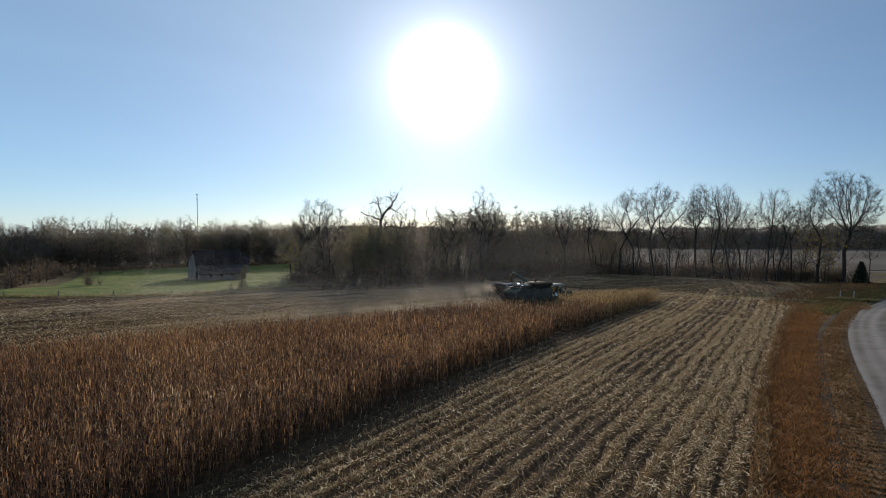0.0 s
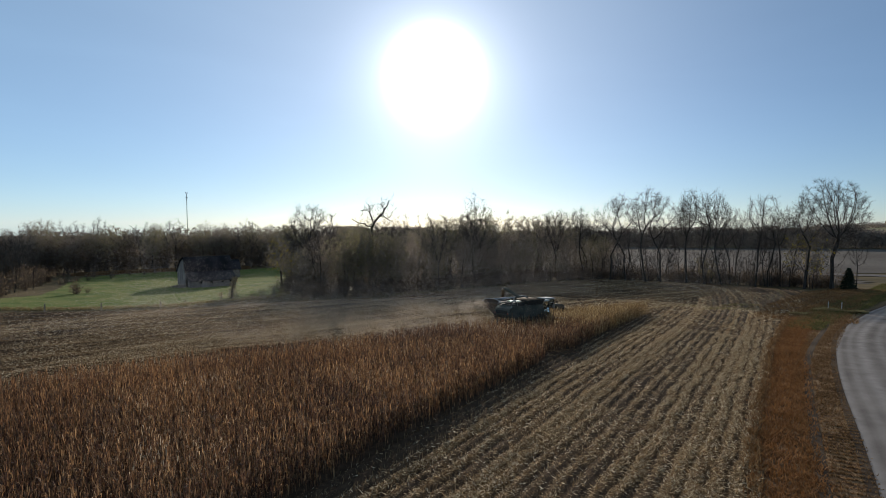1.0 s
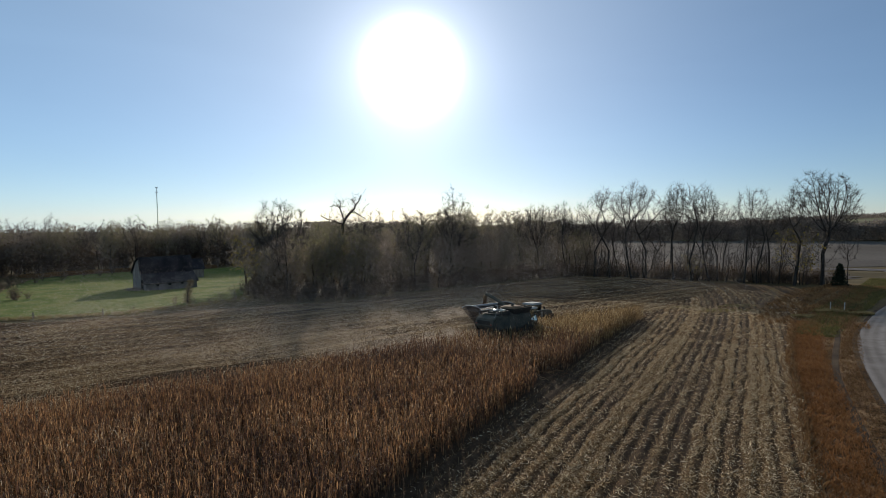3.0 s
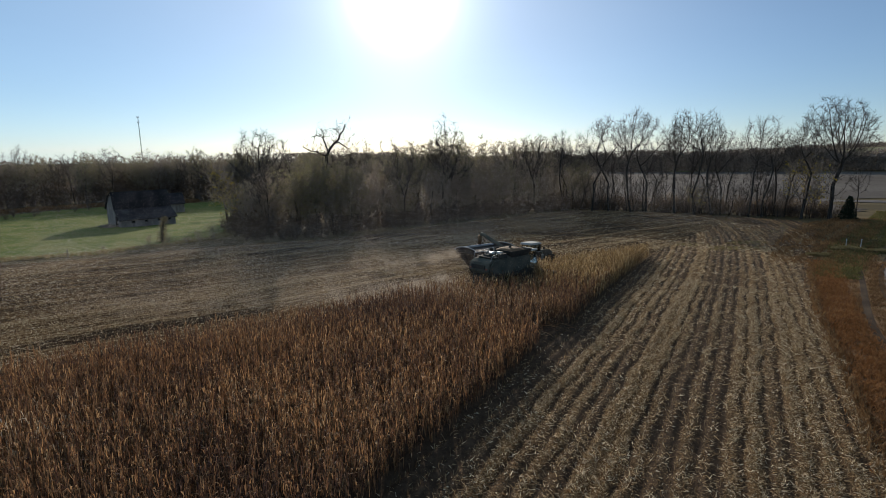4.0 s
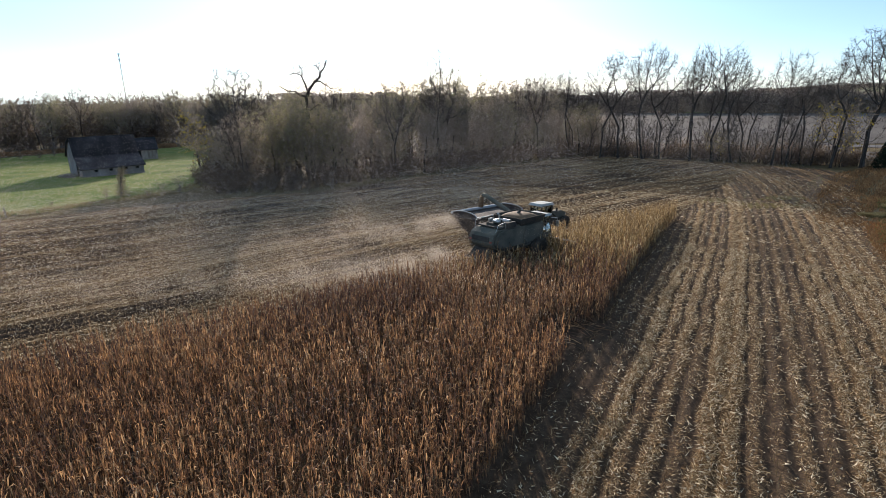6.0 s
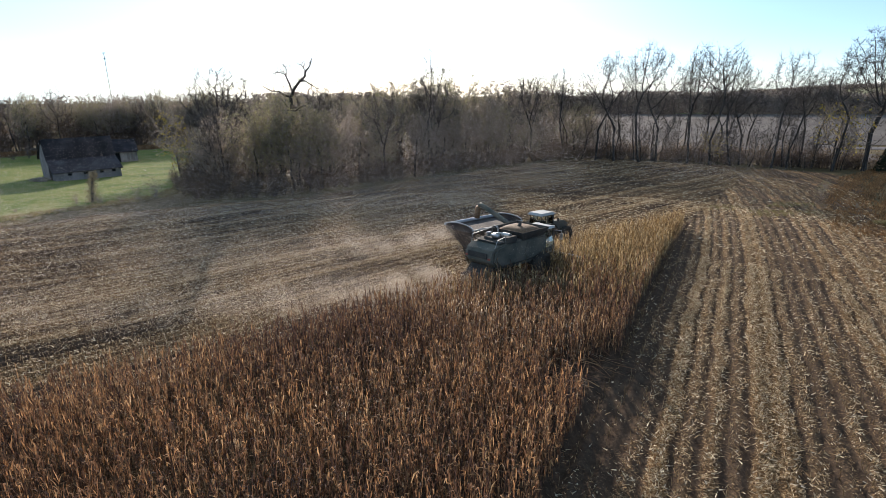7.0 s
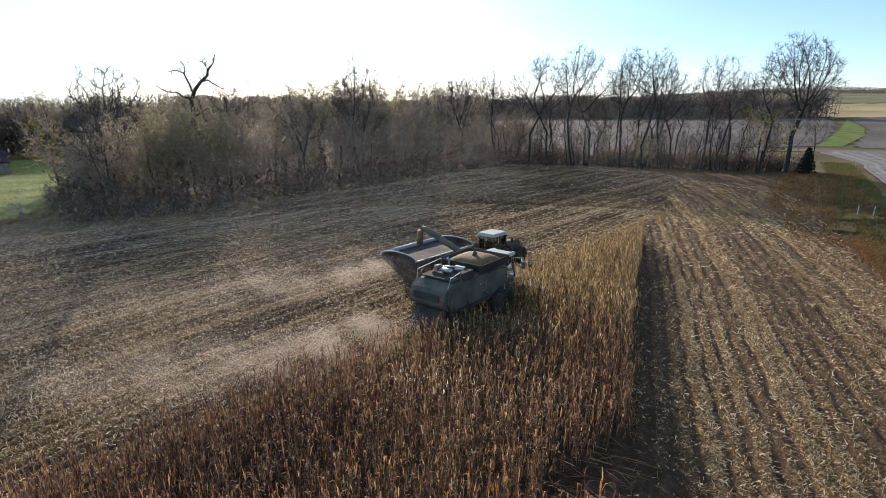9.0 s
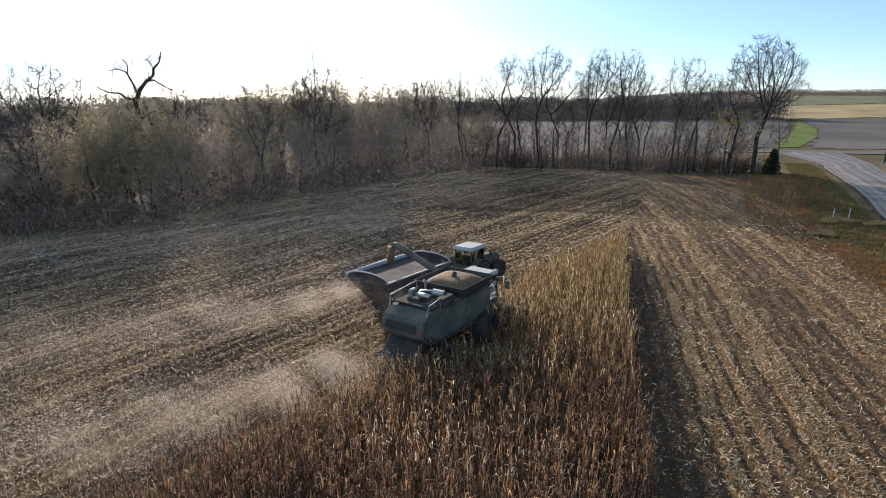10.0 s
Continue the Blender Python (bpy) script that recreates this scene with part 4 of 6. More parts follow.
def plant(src, x, y, size=1.0, group="", turn=None):
    if isinstance(src, list):
        src = src[T.randrange(len(src))]
    tilt = T.uniform(0, 8) if turn is None else 0.0
    turn = T.uniform(0, 360) if turn is None else turn
    if src.name not in placed:
        placed.add(src.name)
        return stand(tagged(src, group=group), x, y, turn, size, 0.1, tilt)
    return again(src, x, y, turn, size, 0.1, group, tilt)


def brush(name, label, places, seed):
    """Undergrowth as one mass: many shrubs joined."""
    R = np.random.RandomState(seed)
    VV, QQ, MM, base = [], [], [], 0
    for x, y, size in places:
        me = shrub[R.randint(len(shrub))].data
        n = len(me.vertices)
        v = np.empty(n * 3, np.float32)
        me.vertices.foreach_get("co", v)
        v = v.reshape(-1, 3) * size
        a = R.uniform(0, 6.28)
        c, s = math.cos(a), math.sin(a)
        VV.append(np.c_[x + c * v[:, 0] - s * v[:, 1], y + s * v[:, 0] + c * v[:, 1], gz(x, y) + v[:, 2]])
        q = np.empty(len(me.polygons) * 4, np.int32)
        me.loops.foreach_get("vertex_index", q)
        m = np.empty(len(me.polygons), np.int32)
        me.polygons.foreach_get("material_index", m)
        QQ.append(q.reshape(-1, 4) + base)
        MM.append(m)
        base += n
    me = mesh_np(name, np.concatenate(VV), np.concatenate(QQ), mat=M_STEM)
    me.materials.append(M_BRUSH)
    me.polygons.foreach_set("material_index", np.concatenate(MM))
    return tagged(new(name, me), label, "undergrowth", kind="stuff")


# the creek woods: thicket first, then the open row of bare trees
front = resample(WOODS_FRONT, 2.8)
low = []
for x, y in front:
    tall = 0.68 + 0.2 * float(smooth_step(-27, -15, x)) + 0.17 * float(smooth_step(-12, 10, x))
    for j in range(3):
        ox, oy = T.uniform(-2.6, 2.6), 2 + T.uniform(0, 5) + j * 5.5
        if -28 < x < 42 and (j < 2 or T.random() < 0.35):
            kind = bare if T.random() < 0.22 else thick
            size = T.uniform(0.8, 1.08) if kind is bare else T.uniform(0.9, 1.35)
            plant(kind, x + ox - 0.25 * j, y + oy, size * tall * (0.72 if j == 0 and kind is thick else 1.0), "creek woods")
        elif 42 <= x < 52 and j < 2:
            plant(thick, x + ox, y + oy, T.uniform(0.6, 0.95), "creek woods")
    if x >= 46 and T.random() < 0.6:
        plant(pole, x + T.uniform(-2, 2), y + T.uniform(1, 9), T.uniform(0.5, 0.85), "bare trees along the creek")
    if x < 46:
        low += [(x + T.uniform(-2, 2), y + T.uniform(4, 22), T.uniform(1.2, 2.0)) for _ in range(3)]
    for j in range(11 if x > 40 else 7):
        low.append((x + T.uniform(-1.8, 1.8), y + T.uniform(-2, 7), T.uniform(0.65, 1.15) if x > 40 else T.uniform(0.6, 1.1)))
brush("creek_undergrowth", "dense brown leafless undergrowth along the creek", low, 71)
for x, y, h in ((41, 146, 20), (46.5, 141.5, 22), (50, 139.5, 23), (54.6, 137.3, 24.5), (58, 136.5, 23), (62.5, 132.2, 23.5), (65.5, 129, 23), (69, 127.6, 21),
                (74.5, 123.2, 21.5), (76.5, 121.8, 17), (81.5, 116.8, 21), (84.6, 120.5, 18)):
    plant(hero, x, y, h / 22, "bare trees along the creek")
for k in range(15):
    x = 43 + 2.9 * k + T.uniform(-1, 1)
    y = float(np.interp(x, [44, 52, 62, 72, 82, 88], [143, 140, 133, 126, 118, 115])) + T.uniform(2, 9)
    plant(hero, x, y, T.uniform(0.62, 0.88), "bare trees along the creek")
for k in range(24):
    x = 44 + 1.85 * k + T.uniform(-0.8, 0.8)
    y = float(np.interp(x, [44, 52, 62, 72, 82, 88], [143, 140, 133, 126, 118, 115])) + T.uniform(0, 5)
    plant(bare, x, y, T.uniform(0.28, 0.45), "bare trees along the creek")
for k in range(40):
    u = (k + T.random()) / 40
    x = 44 + 43 * u
    y = float(np.interp(x, [44, 52, 62, 72, 82, 88], [143, 140, 133, 126, 118, 115])) + T.uniform(-1, 6)
    plant(pole, x, y, T.uniform(0.6, 1.0), "bare trees along the creek").matrix_basis @= pose(0, 0, 0, T.uniform(-12, 12), T.uniform(-22, 22), 0)
plant(big_tree, 87, 116, turn=200)
plant(bare[3], 91.2, 114.6, 0.7, "bare trees along the creek").matrix_basis @= pose(0, 0, 0, 0, 24, 0)
plant(snag, -13.3, 116.0, 1.0, turn=-8)
for k, x, y, s in ((0, -15.5, 111.5, 0.98), (2, -10.8, 112, 0.95), (0, -13, 110, 0.85), (2, -18.5, 111, 0.95), (1, -7.5, 113, 1.0)):
    plant(thick[k], x, y, s, "creek woods")
plant(round_tree, -33.5, 143, 1.34)
plant(hero[2], 8, 128, 0.8, "creek woods")
plant(poplar, 19.7, 144.5)
plant(yellow, 81, 116.2, 1.75, "yellow trees")
plant(yellow, 65.5, 128.5, 0.95, "yellow trees")
plant(yellow, -31, 119, 1.3, "yellow trees")
plant(yellow, -36.4, 128.6, 1.75, "yellow trees")
plant(thick[3], -30, 124, 0.8, "creek woods")
plant(bare[1], -33, 126, 0.55, "creek woods")
plant(hero[1], 130, 122, 1.1, "bare trees along the creek")
# the belt behind the barn
low = []
for k in range(140):
    u = (k % 70) / 69
    px, py = (-172 + 82 * u * 2, 118 + 77 * u * 2) if u < 0.5 else (-90 + 80 * (u - 0.5) * 2, 195 + 22 * (u - 0.5) * 2)
    kind = bare if T.random() < 0.3 else thick
    plant(kind, px + T.uniform(-4, 4), py + T.uniform(1, 9) + 10 * (k // 70), T.uniform(0.9, 1.22) * (0.78 if kind is bare else 1), "trees behind the barn")
    low += [(px + T.uniform(-3, 3), py + T.uniform(-1, 16), T.uniform(1.6, 2.7)) for _ in range(2)]
for k in range(56):
    u = k / 55
    px, py = (-178 + 86 * u * 2, 140 + 77 * u * 2) if u < 0.5 else (-92 + 86 * (u - 0.5) * 2, 217 + 22 * (u - 0.5) * 2)
    plant(bare if T.random() < 0.55 else thick, px + T.uniform(-4, 4), py + T.uniform(0, 10), T.uniform(0.72, 0.92), "trees behind the barn")
for x, y, h in ((-83, 103, 0.75), (-87, 110, 0.9), (-90, 116, 0.8), (-95, 112, 0.95), (-92, 124, 0.7), (-99, 128, 0.9), (-104, 136, 0.85), (-106, 120, 1.0), (-110, 146, 0.95), (-99, 100, 0.8)):
    plant(bare, x, y, h * 0.72, "trees beside the pasture")
low += [(-74 + T.uniform(-2, 2), 112 + T.uniform(-2, 2), T.uniform(0.5, 0.9)) for _ in range(4)]
low += [(-84 - 1.6 * k + T.uniform(-3, 3), 101 + 3.2 * k + T.uniform(-3, 3), T.uniform(0.7, 1.4)) for k in range(16) for _ in range(2)]
low += [(-116 + 2.2 * k + T.uniform(-3, 3), 128 + 3.2 * k + T.uniform(-3, 3), T.uniform(0.5, 1.3)) for k in range(14)]
low += [(-104, 140, 1.0), (-96, 150, 0.8), (-92, 133, 0.6), (-78, 118, 0.35), (-84, 105, 0.5), (-99, 145, 1.2)]
brush("yard_undergrowth", "tangled brown brush under the trees behind the pasture", low, 72)


def far_woods(name, label, line, count, height, depth, size):
    """A distant wood: one mass of thin trunks and twiggy clumps with an uneven top."""
    R = np.random.RandomState(77)
    p = resample(line, 1.0)
    k = R.randint(0, len(p), count)
    x, y = p[k, 0] + R.normal(0, depth, count), p[k, 1] + R.uniform(0, depth * 3, count)
    crown = np.interp(k, np.arange(0, len(p), 7), R.uniform(0.6, 1.0, len(np.arange(0, len(p), 7)))) * height
    z = ground_z(x, y) + crown * R.rand(count) ** 0.85
    V, q = leaf_cloud(R, np.c_[x, y, z], 1, 0.3, size)
    n = count // 60
    sx, sy = x[:n], y[:n]
    S = np.c_[sx, sy, ground_z(sx, sy) - 0.2, np.full(n, 0.2), sx + R.normal(0, 0.5, n), sy, ground_z(sx, sy) + crown[:n], np.full(n, 0.08)]
    V2, q2 = tubes(S, 3)
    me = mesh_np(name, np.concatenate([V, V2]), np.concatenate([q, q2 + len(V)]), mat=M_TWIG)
    return tagged(new(name, me), label, "woods", kind="stuff")


far_woods("distant_woods", "leafless grey-brown woods beyond the tilled field", [(-60, 330), (40, 385), (150, 372), (220, 330), (292, 290)], 60000, 15, 5, 0.8)
far_woods("backing_woods", "leafless grey-brown woods beyond the farmyard", [(-420, 120), (-260, 215), (-150, 262), (-60, 300), (0, 330)], 24000, 15, 6, 0.8)
far_woods("horizon_woods", "dark line of trees along the horizon", [(350, 1080), (620, 940), (850, 760), (1150, 560), (1500, 330)], 26000, 10, 12, 1.25)


# ---- mesh parts ----
def finish(name, bm, mat, parent=None, label="", smooth=False, bevel=0.0):
    if bevel:
        bmesh.ops.bevel(bm, geom=[e for e in bm.edges if len(e.link_faces) == 2 and e.calc_face_angle(0) > 0.5], offset=bevel, segments=2, affect="EDGES", clamp_overlap=True)
    me = bpy.data.meshes.new(name)
    bm.normal_update()
    bm.to_mesh(me)
    bm.free()
    me.materials.append(mat)
    if smooth:
        me.polygons.foreach_set("use_smooth", np.ones(len(me.polygons), bool))
    o = new(name, me)
    o.parent = parent
    return tagged(o, label)


def part(name, bm, material_, parent, label="", **kw):
    return finish(name, bm, material_, parent, label, **kw)


def box(x0, x1, y0, y1, z0, z1, bm=None):
    bm = bm or bmesh.new()
    m = Matrix.Translation(((x0 + x1) / 2, (y0 + y1) / 2, (z0 + z1) / 2)) @ Matrix.Diagonal((x1 - x0, y1 - y0, z1 - z0, 1))
    bmesh.ops.create_cube(bm, size=1.0, matrix=m)
    return bm


def prism(profile, x0, x1, bm=None):
    """A side view (y, z) given thickness along x."""
    bm = bm or bmesh.new()
    rings = []
    for x in (x0, x1):
        rings.append([bm.verts.new((x, y, z)) for y, z in profile])
    n = len(profile)
    bm.faces.new(rings[0])
    bm.faces.new(rings[1][::-1])
    for k in range(n):
        bm.faces.new((rings[0][k], rings[1][k], rings[1][(k + 1) % n], rings[0][(k + 1) % n]))
    bmesh.ops.recalc_face_normals(bm, faces=bm.faces)
    return bm


def frustum(b, t, z0, z1, bm=None):
    """A four-sided body between the rectangles b and t: x0, x1, y0, y1."""
    bm = bm or bmesh.new()
    lo = [bm.verts.new(p) for p in ((b[0], b[2], z0), (b[1], b[2], z0), (b[1], b[3], z0), (b[0], b[3], z0))]
    hi = [bm.verts.new(p) for p in ((t[0], t[2], z1), (t[1], t[2], z1), (t[1], t[3], z1), (t[0], t[3], z1))]
    bm.faces.new(lo[::-1])
    bm.faces.new(hi)
    for k in range(4):
        bm.faces.new((lo[k], lo[(k + 1) % 4], hi[(k + 1) % 4], hi[k]))
    return bm


def shell(b, t, z0, z1, thick=0.06):
    """An open hopper with walls of a thickness."""
    bm = bmesh.new()

    def ring(r, z, inn):
        return [bm.verts.new(p) for p in ((r[0] + inn, r[2] + inn, z), (r[1] - inn, r[2] + inn, z), (r[1] - inn, r[3] - inn, z), (r[0] + inn, r[3] - inn, z))]

    lo, hi, hi2, lo2 = ring(b, z0, 0), ring(t, z1, 0), ring(t, z1, thick), ring(b, z0 + thick, thick)
    bm.faces.new(lo[::-1])
    bm.faces.new(lo2)
    for p, q in ((lo, hi), (hi, hi2), (hi2, lo2)):
        for k in range(4):
            bm.faces.new((p[k], p[(k + 1) % 4], q[(k + 1) % 4], q[k]))
    bmesh.ops.recalc_face_normals(bm, faces=bm.faces)
    return bm


def pipe(points, r, sides=10, bm=None, r1=None):
    """A round pipe through points."""
    bm = bm or bmesh.new()
    pts = [Vector(p) for p in points]
    rings = []
    for k, p in enumerate(pts):
        d = (pts[min(k + 1, len(pts) - 1)] - pts[max(k - 1, 0)]).normalized()
        u = d.cross(Vector((0, 0, 1)) if abs(d.z) < 0.9 else Vector((1, 0, 0))).normalized()
        w = d.cross(u)
        rr = r if r1 is None else r + (r1 - r) * k / (len(pts) - 1)
        rings.append([bm.verts.new(p + (u * math.cos(a) + w * math.sin(a)) * rr) for a in (2 * math.pi * j / sides for j in range(sides))])
    for p, q in zip(rings, rings[1:]):
        for k in range(sides):
            bm.faces.new((p[k], p[(k + 1) % sides], q[(k + 1) % sides], q[k]))
    bm.faces.new(rings[0][::-1])
    bm.faces.new(rings[-1])
    return bm


def dome(x0, x1, y0, y1, z, h, n=12):
    """A low cover, arched both ways over a rectangle, with a flat underside."""
    bm = bmesh.new()
    g = [[bm.verts.new((x0 + (x1 - x0) * i / n, y0 + (y1 - y0) * j / n, z + h * (1 - (2 * i / n - 1) ** 4) * (1 - (2 * j / n - 1) ** 4))) for j in range(n + 1)] for i in range(n + 1)]
    for i in range(n):
        for j in range(n):
            bm.faces.new((g[i][j], g[i + 1][j], g[i + 1][j + 1], g[i][j + 1]))
    bm.faces.new([g[0][j] for j in range(n + 1)] + [g[i][n] for i in range(1, n + 1)] + [g[n][j] for j in range(n - 1, -1, -1)] + [g[i][0] for i in range(n - 1, 0, -1)])
    bmesh.ops.recalc_face_normals(bm, faces=bm.faces)
    return bm


def lathe_x(profile, cx, cy, cz, sides=32):
    """A body of rotation round the x axis from (x, radius)."""
    bm = bmesh.new()
    rings = [[bm.verts.new((cx + x, cy + r * math.cos(a), cz + r * math.sin(a))) for a in (2 * math.pi * j / sides for j in range(sides))] for x, r in profile]
    for p, q in zip(rings, rings[1:]):
        for k in range(sides):
            bm.faces.new((p[k], p[(k + 1) % sides], q[(k + 1) % sides], q[k]))
    bm.faces.new(rings[0][::-1])
    bm.faces.new(rings[-1])
    bmesh.ops.recalc_face_normals(bm, faces=bm.faces)
    return bm


def wheel(parent, name, x, y, dia, width, out):
    """A farm wheel with lugged tyre, dished rim and hub; out: the side that faces outwards."""
    r, w = dia / 2, width / 2
    tyre = lathe_x([(-w * 0.85, r * 0.62), (-w, r * 0.78), (-w * 0.92, r * 0.93), (-w * 0.6, r * 0.965), (w * 0.6, r * 0.965), (w * 0.92, r * 0.93), (w, r * 0.78), (w * 0.85, r * 0.62)], 0, 0, 0)
    lugs = 22
    for k in range(lugs):
        for s in (-1, 1):
            a = 2 * math.pi * (k + 0.25 * s) / lugs
            m = Matrix.Rotation(a, 4, "X") @ Matrix.Translation((s * w * 0.48, 0, r * 0.975)) @ Matrix.Rotation(s * 0.7, 4, "Z") @ Matrix.Diagonal((w * 1.0, r * 0.07, r * 0.06, 1))
            bmesh.ops.create_cube(tyre, size=1.0, matrix=m)
    tyre_ob = part(name, tyre, M_RUBBER, parent, "dusty black lugged tyre")
    tyre_ob.location = (x, y, r)
    rim = lathe_x([(-w * 0.8, r * 0.63), (out * w * 0.2, r * 0.5), (out * w * 0.25, r * 0.2), (out * w * 0.55, r * 0.16), (out * w * 0.55, 0.02)] if out > 0 else
                  [(w * 0.8, r * 0.63), (-w * 0.2, r * 0.5), (-w * 0.25, r * 0.2), (-w * 0.55, r * 0.16), (-w * 0.55, 0.02)], 0, 0, 0)
    part("rim", rim, M_RIM, tyre_ob, "yellow steel rim", smooth=False)


def paint(name, col, rough=0.45, metal=0.0, dust=0.5):
    """Painted metal with a coat of field dust."""
    d = (0.22, 0.18, 0.13)
    mixc = [tuple(c * (1 - k) + e * k for c, e in zip(col, d)) for k in (0.15 * dust, 0.6 * dust, dust)]
    return material(name, [(0.25, mixc[0]), (0.5, mixc[1]), (0.8, mixc[2])], 0.9, 18, rough, 0.05, metal)


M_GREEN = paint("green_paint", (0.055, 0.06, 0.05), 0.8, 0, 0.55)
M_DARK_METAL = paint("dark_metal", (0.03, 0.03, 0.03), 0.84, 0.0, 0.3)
M_RUBBER = paint("rubber", (0.02, 0.02, 0.02), 0.85, 0, 0.35)
M_RIM = paint("rim_paint", (0.45, 0.32, 0.03), 0.5, 0, 0.55)
M_ROOF_PAINT = paint("cab_roof_paint", (0.36, 0.37, 0.35), 0.7, 0, 0.35)
M_STEEL = paint("bright_steel", (0.45, 0.45, 0.43), 0.35, 0.8, 0.4)
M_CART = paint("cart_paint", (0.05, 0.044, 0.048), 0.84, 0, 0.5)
M_CART_RIM = paint("cart_rim", (0.4, 0.4, 0.39), 0.65, 0.0, 0.3)
M_TARP = paint("tarp", (0.4, 0.41, 0.42), 0.6, 0, 0.15)
M_GRAIN = material("grain", [(0.2, (0.11, 0.07, 0.035)), (0.5, (0.17, 0.11, 0.05)), (0.8, (0.24, 0.16, 0.075))], 6, 120, 0.8, 0.4)
M_SPOUT = material("spout_rubber", [(0.2, (0.1, 0.06, 0.035)), (0.8, (0.2, 0.125, 0.07))], 6, 60, 0.8, 0.2)
M_RED_LAMP = material("red_lens", [(0.2, (0.16, 0.03, 0.02)), (0.8, (0.24, 0.05, 0.03))], 6, 60, 0.3, 0.0)


def glass(name, tint, rough=0.05):
    m = bpy.data.materials.new(name)
    m.use_nodes = True
    b = m.node_tree.nodes["Principled BSDF"]
    b.inputs["Base Color"].default_value = (*tint, 1)
    b.inputs["Roughness"].default_value = rough
    b.inputs["Transmission Weight"].default_value = 1.0
    b.inputs["IOR"].default_value = 1.3
    return m


M_GLASS = glass("cab_glass", (0.6, 0.68, 0.66))


def set_down(root, x, y, head, size=1.0):
    """Stand a machine on the slope, facing the compass heading."""
    f = Vector((math.sin(radians(head)), math.cos(radians(head)), 0))
    s = Vector((f.y, -f.x, 0))
    px, py = Vector((x, y, 0)) + f, Vector((x, y, 0)) - f
    qx, qy = Vector((x, y, 0)) + s, Vector((x, y, 0)) - s
    up_f = math.degrees(math.atan2(gz(px.x, px.y) - gz(py.x, py.y), 2))
    up_s = math.degrees(math.atan2(gz(qx.x, qx.y) - gz(qy.x, qy.y), 2))
    root.matrix_basis = pose(x, y, gz(x, y) + 0.06, 0, 0, -head) @ pose(0, 0, 0, up_f, -up_s, 0) @ Matrix.Scale(size, 4)
    return root


def build_combine(x, y, head, size):
    root = tagged(new("combine_harvester"), "dusty green combine harvester cutting the last corn", "combine harvester")
    side = [(0.95, 1.5), (0.95, 3.2), (-0.3, 3.3), (-3.5, 3.35), (-4.9, 3.2), (-5.35, 2.75), (-5.45, 2.1), (-5.0, 1.6), (-4.3, 1.45), (-1.2, 1.3)]
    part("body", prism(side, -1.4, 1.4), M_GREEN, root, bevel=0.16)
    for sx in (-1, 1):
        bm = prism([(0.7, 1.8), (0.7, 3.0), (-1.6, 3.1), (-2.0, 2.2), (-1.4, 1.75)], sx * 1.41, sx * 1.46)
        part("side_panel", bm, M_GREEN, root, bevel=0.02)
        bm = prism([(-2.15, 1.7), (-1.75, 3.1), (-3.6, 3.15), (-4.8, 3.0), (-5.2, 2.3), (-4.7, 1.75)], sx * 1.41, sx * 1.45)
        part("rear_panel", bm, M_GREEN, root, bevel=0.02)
        part("trim_stripe", box(sx * 1.44 - 0.02, sx * 1.44 + 0.025, -4.7, 0.7, 1.62, 1.69), M_DARK_METAL, root, "dull stripe")
    part("grain_tank", shell((-1.3, 1.3, -2.1, 0.5), (-1.52, 1.52, -2.35, 0.72), 3.2, 3.62, 0.05), M_DARK_METAL, root, "flared dark grain tank sides")
    part("tank_extension", shell((-1.52, 1.52, -2.35, 0.72), (-1.6, 1.6, -2.45, 0.82), 3.6, 3.86, 0.04), M_DARK_METAL, root, "dark folding tank extension")
    part("grain_heap", dome(-1.46, 1.46, -2.26, 0.62, 3.5, 0.5), M_SPOUT, root, "dusty brown heap in the tank", smooth=True)
    part("tank_auger", pipe([(0.2, -1.7, 3.4), (0.1, -0.9, 4.15)], 0.13, 10), M_DARK_METAL, root)
    # rear deck
    part("engine_deck", box(-1.2, 1.2, -4.6, -2.35, 3.32, 3.4), M_DARK_METAL, root)
    part("air_cleaner", lathe_x([(-0.35, 0.2), (0.35, 0.2)], 0.5, -3.0, 3.62, 16), M_STEEL, root, "bright round air cleaner", smooth=False)
    part("radiator_screen", box(0.9, 1.36, -3.9, -2.8, 3.25, 3.7), M_DARK_METAL, root, bevel=0.04)
    part("engine_cover", box(-0.75, 0.15, -4.2, -3.2, 3.38, 3.55), M_DARK_METAL, root, "worn metal engine cover", bevel=0.05)
    part("exhaust", pipe([(-0.6, -2.7, 3.4), (-0.6, -2.7, 4.0), (-0.6, -2.85, 4.1)], 0.08), M_STEEL, root)
    part("muffler", pipe([(-0.1, -3.9, 3.68), (0.55, -3.9, 3.7)], 0.15, 12), M_STEEL, root, "bright muffler", smooth=True)
    part("coolant_tank", box(-1.1, -0.8, -3.6, -3.1, 3.38, 3.72), M_STEEL, root, "pale coolant tank", bevel=0.05)
    part("intake_pipe", pipe([(0.5, -3.0, 3.6), (0.1, -3.2, 3.75), (-0.4, -3.3, 3.7), (-0.6, -3.6, 3.5)], 0.07, 8), M_STEEL, root, smooth=True)
    part("rear_grille", box(-0.9, 0.9, -5.68, -5.6, 2.35, 2.75), M_DARK_METAL, root)
    rail2 = pipe([(1.3, -4.0, 3.3), (1.3, -4.1, 3.8), (1.25, -4.9, 3.65), (1.2, -5.1, 3.1)], 0.025, 6)
    part("handrail", rail2, M_STEEL, root, "bright steel handrail")
    rail = pipe([(-1.3, -2.6, 3.4), (-1.3, -2.6, 3.9), (-1.3, -4.8, 3.75), (-1.2, -5.0, 3.2)], 0.025, 6)
    part("handrail", rail, M_STEEL, root, "bright steel handrail")
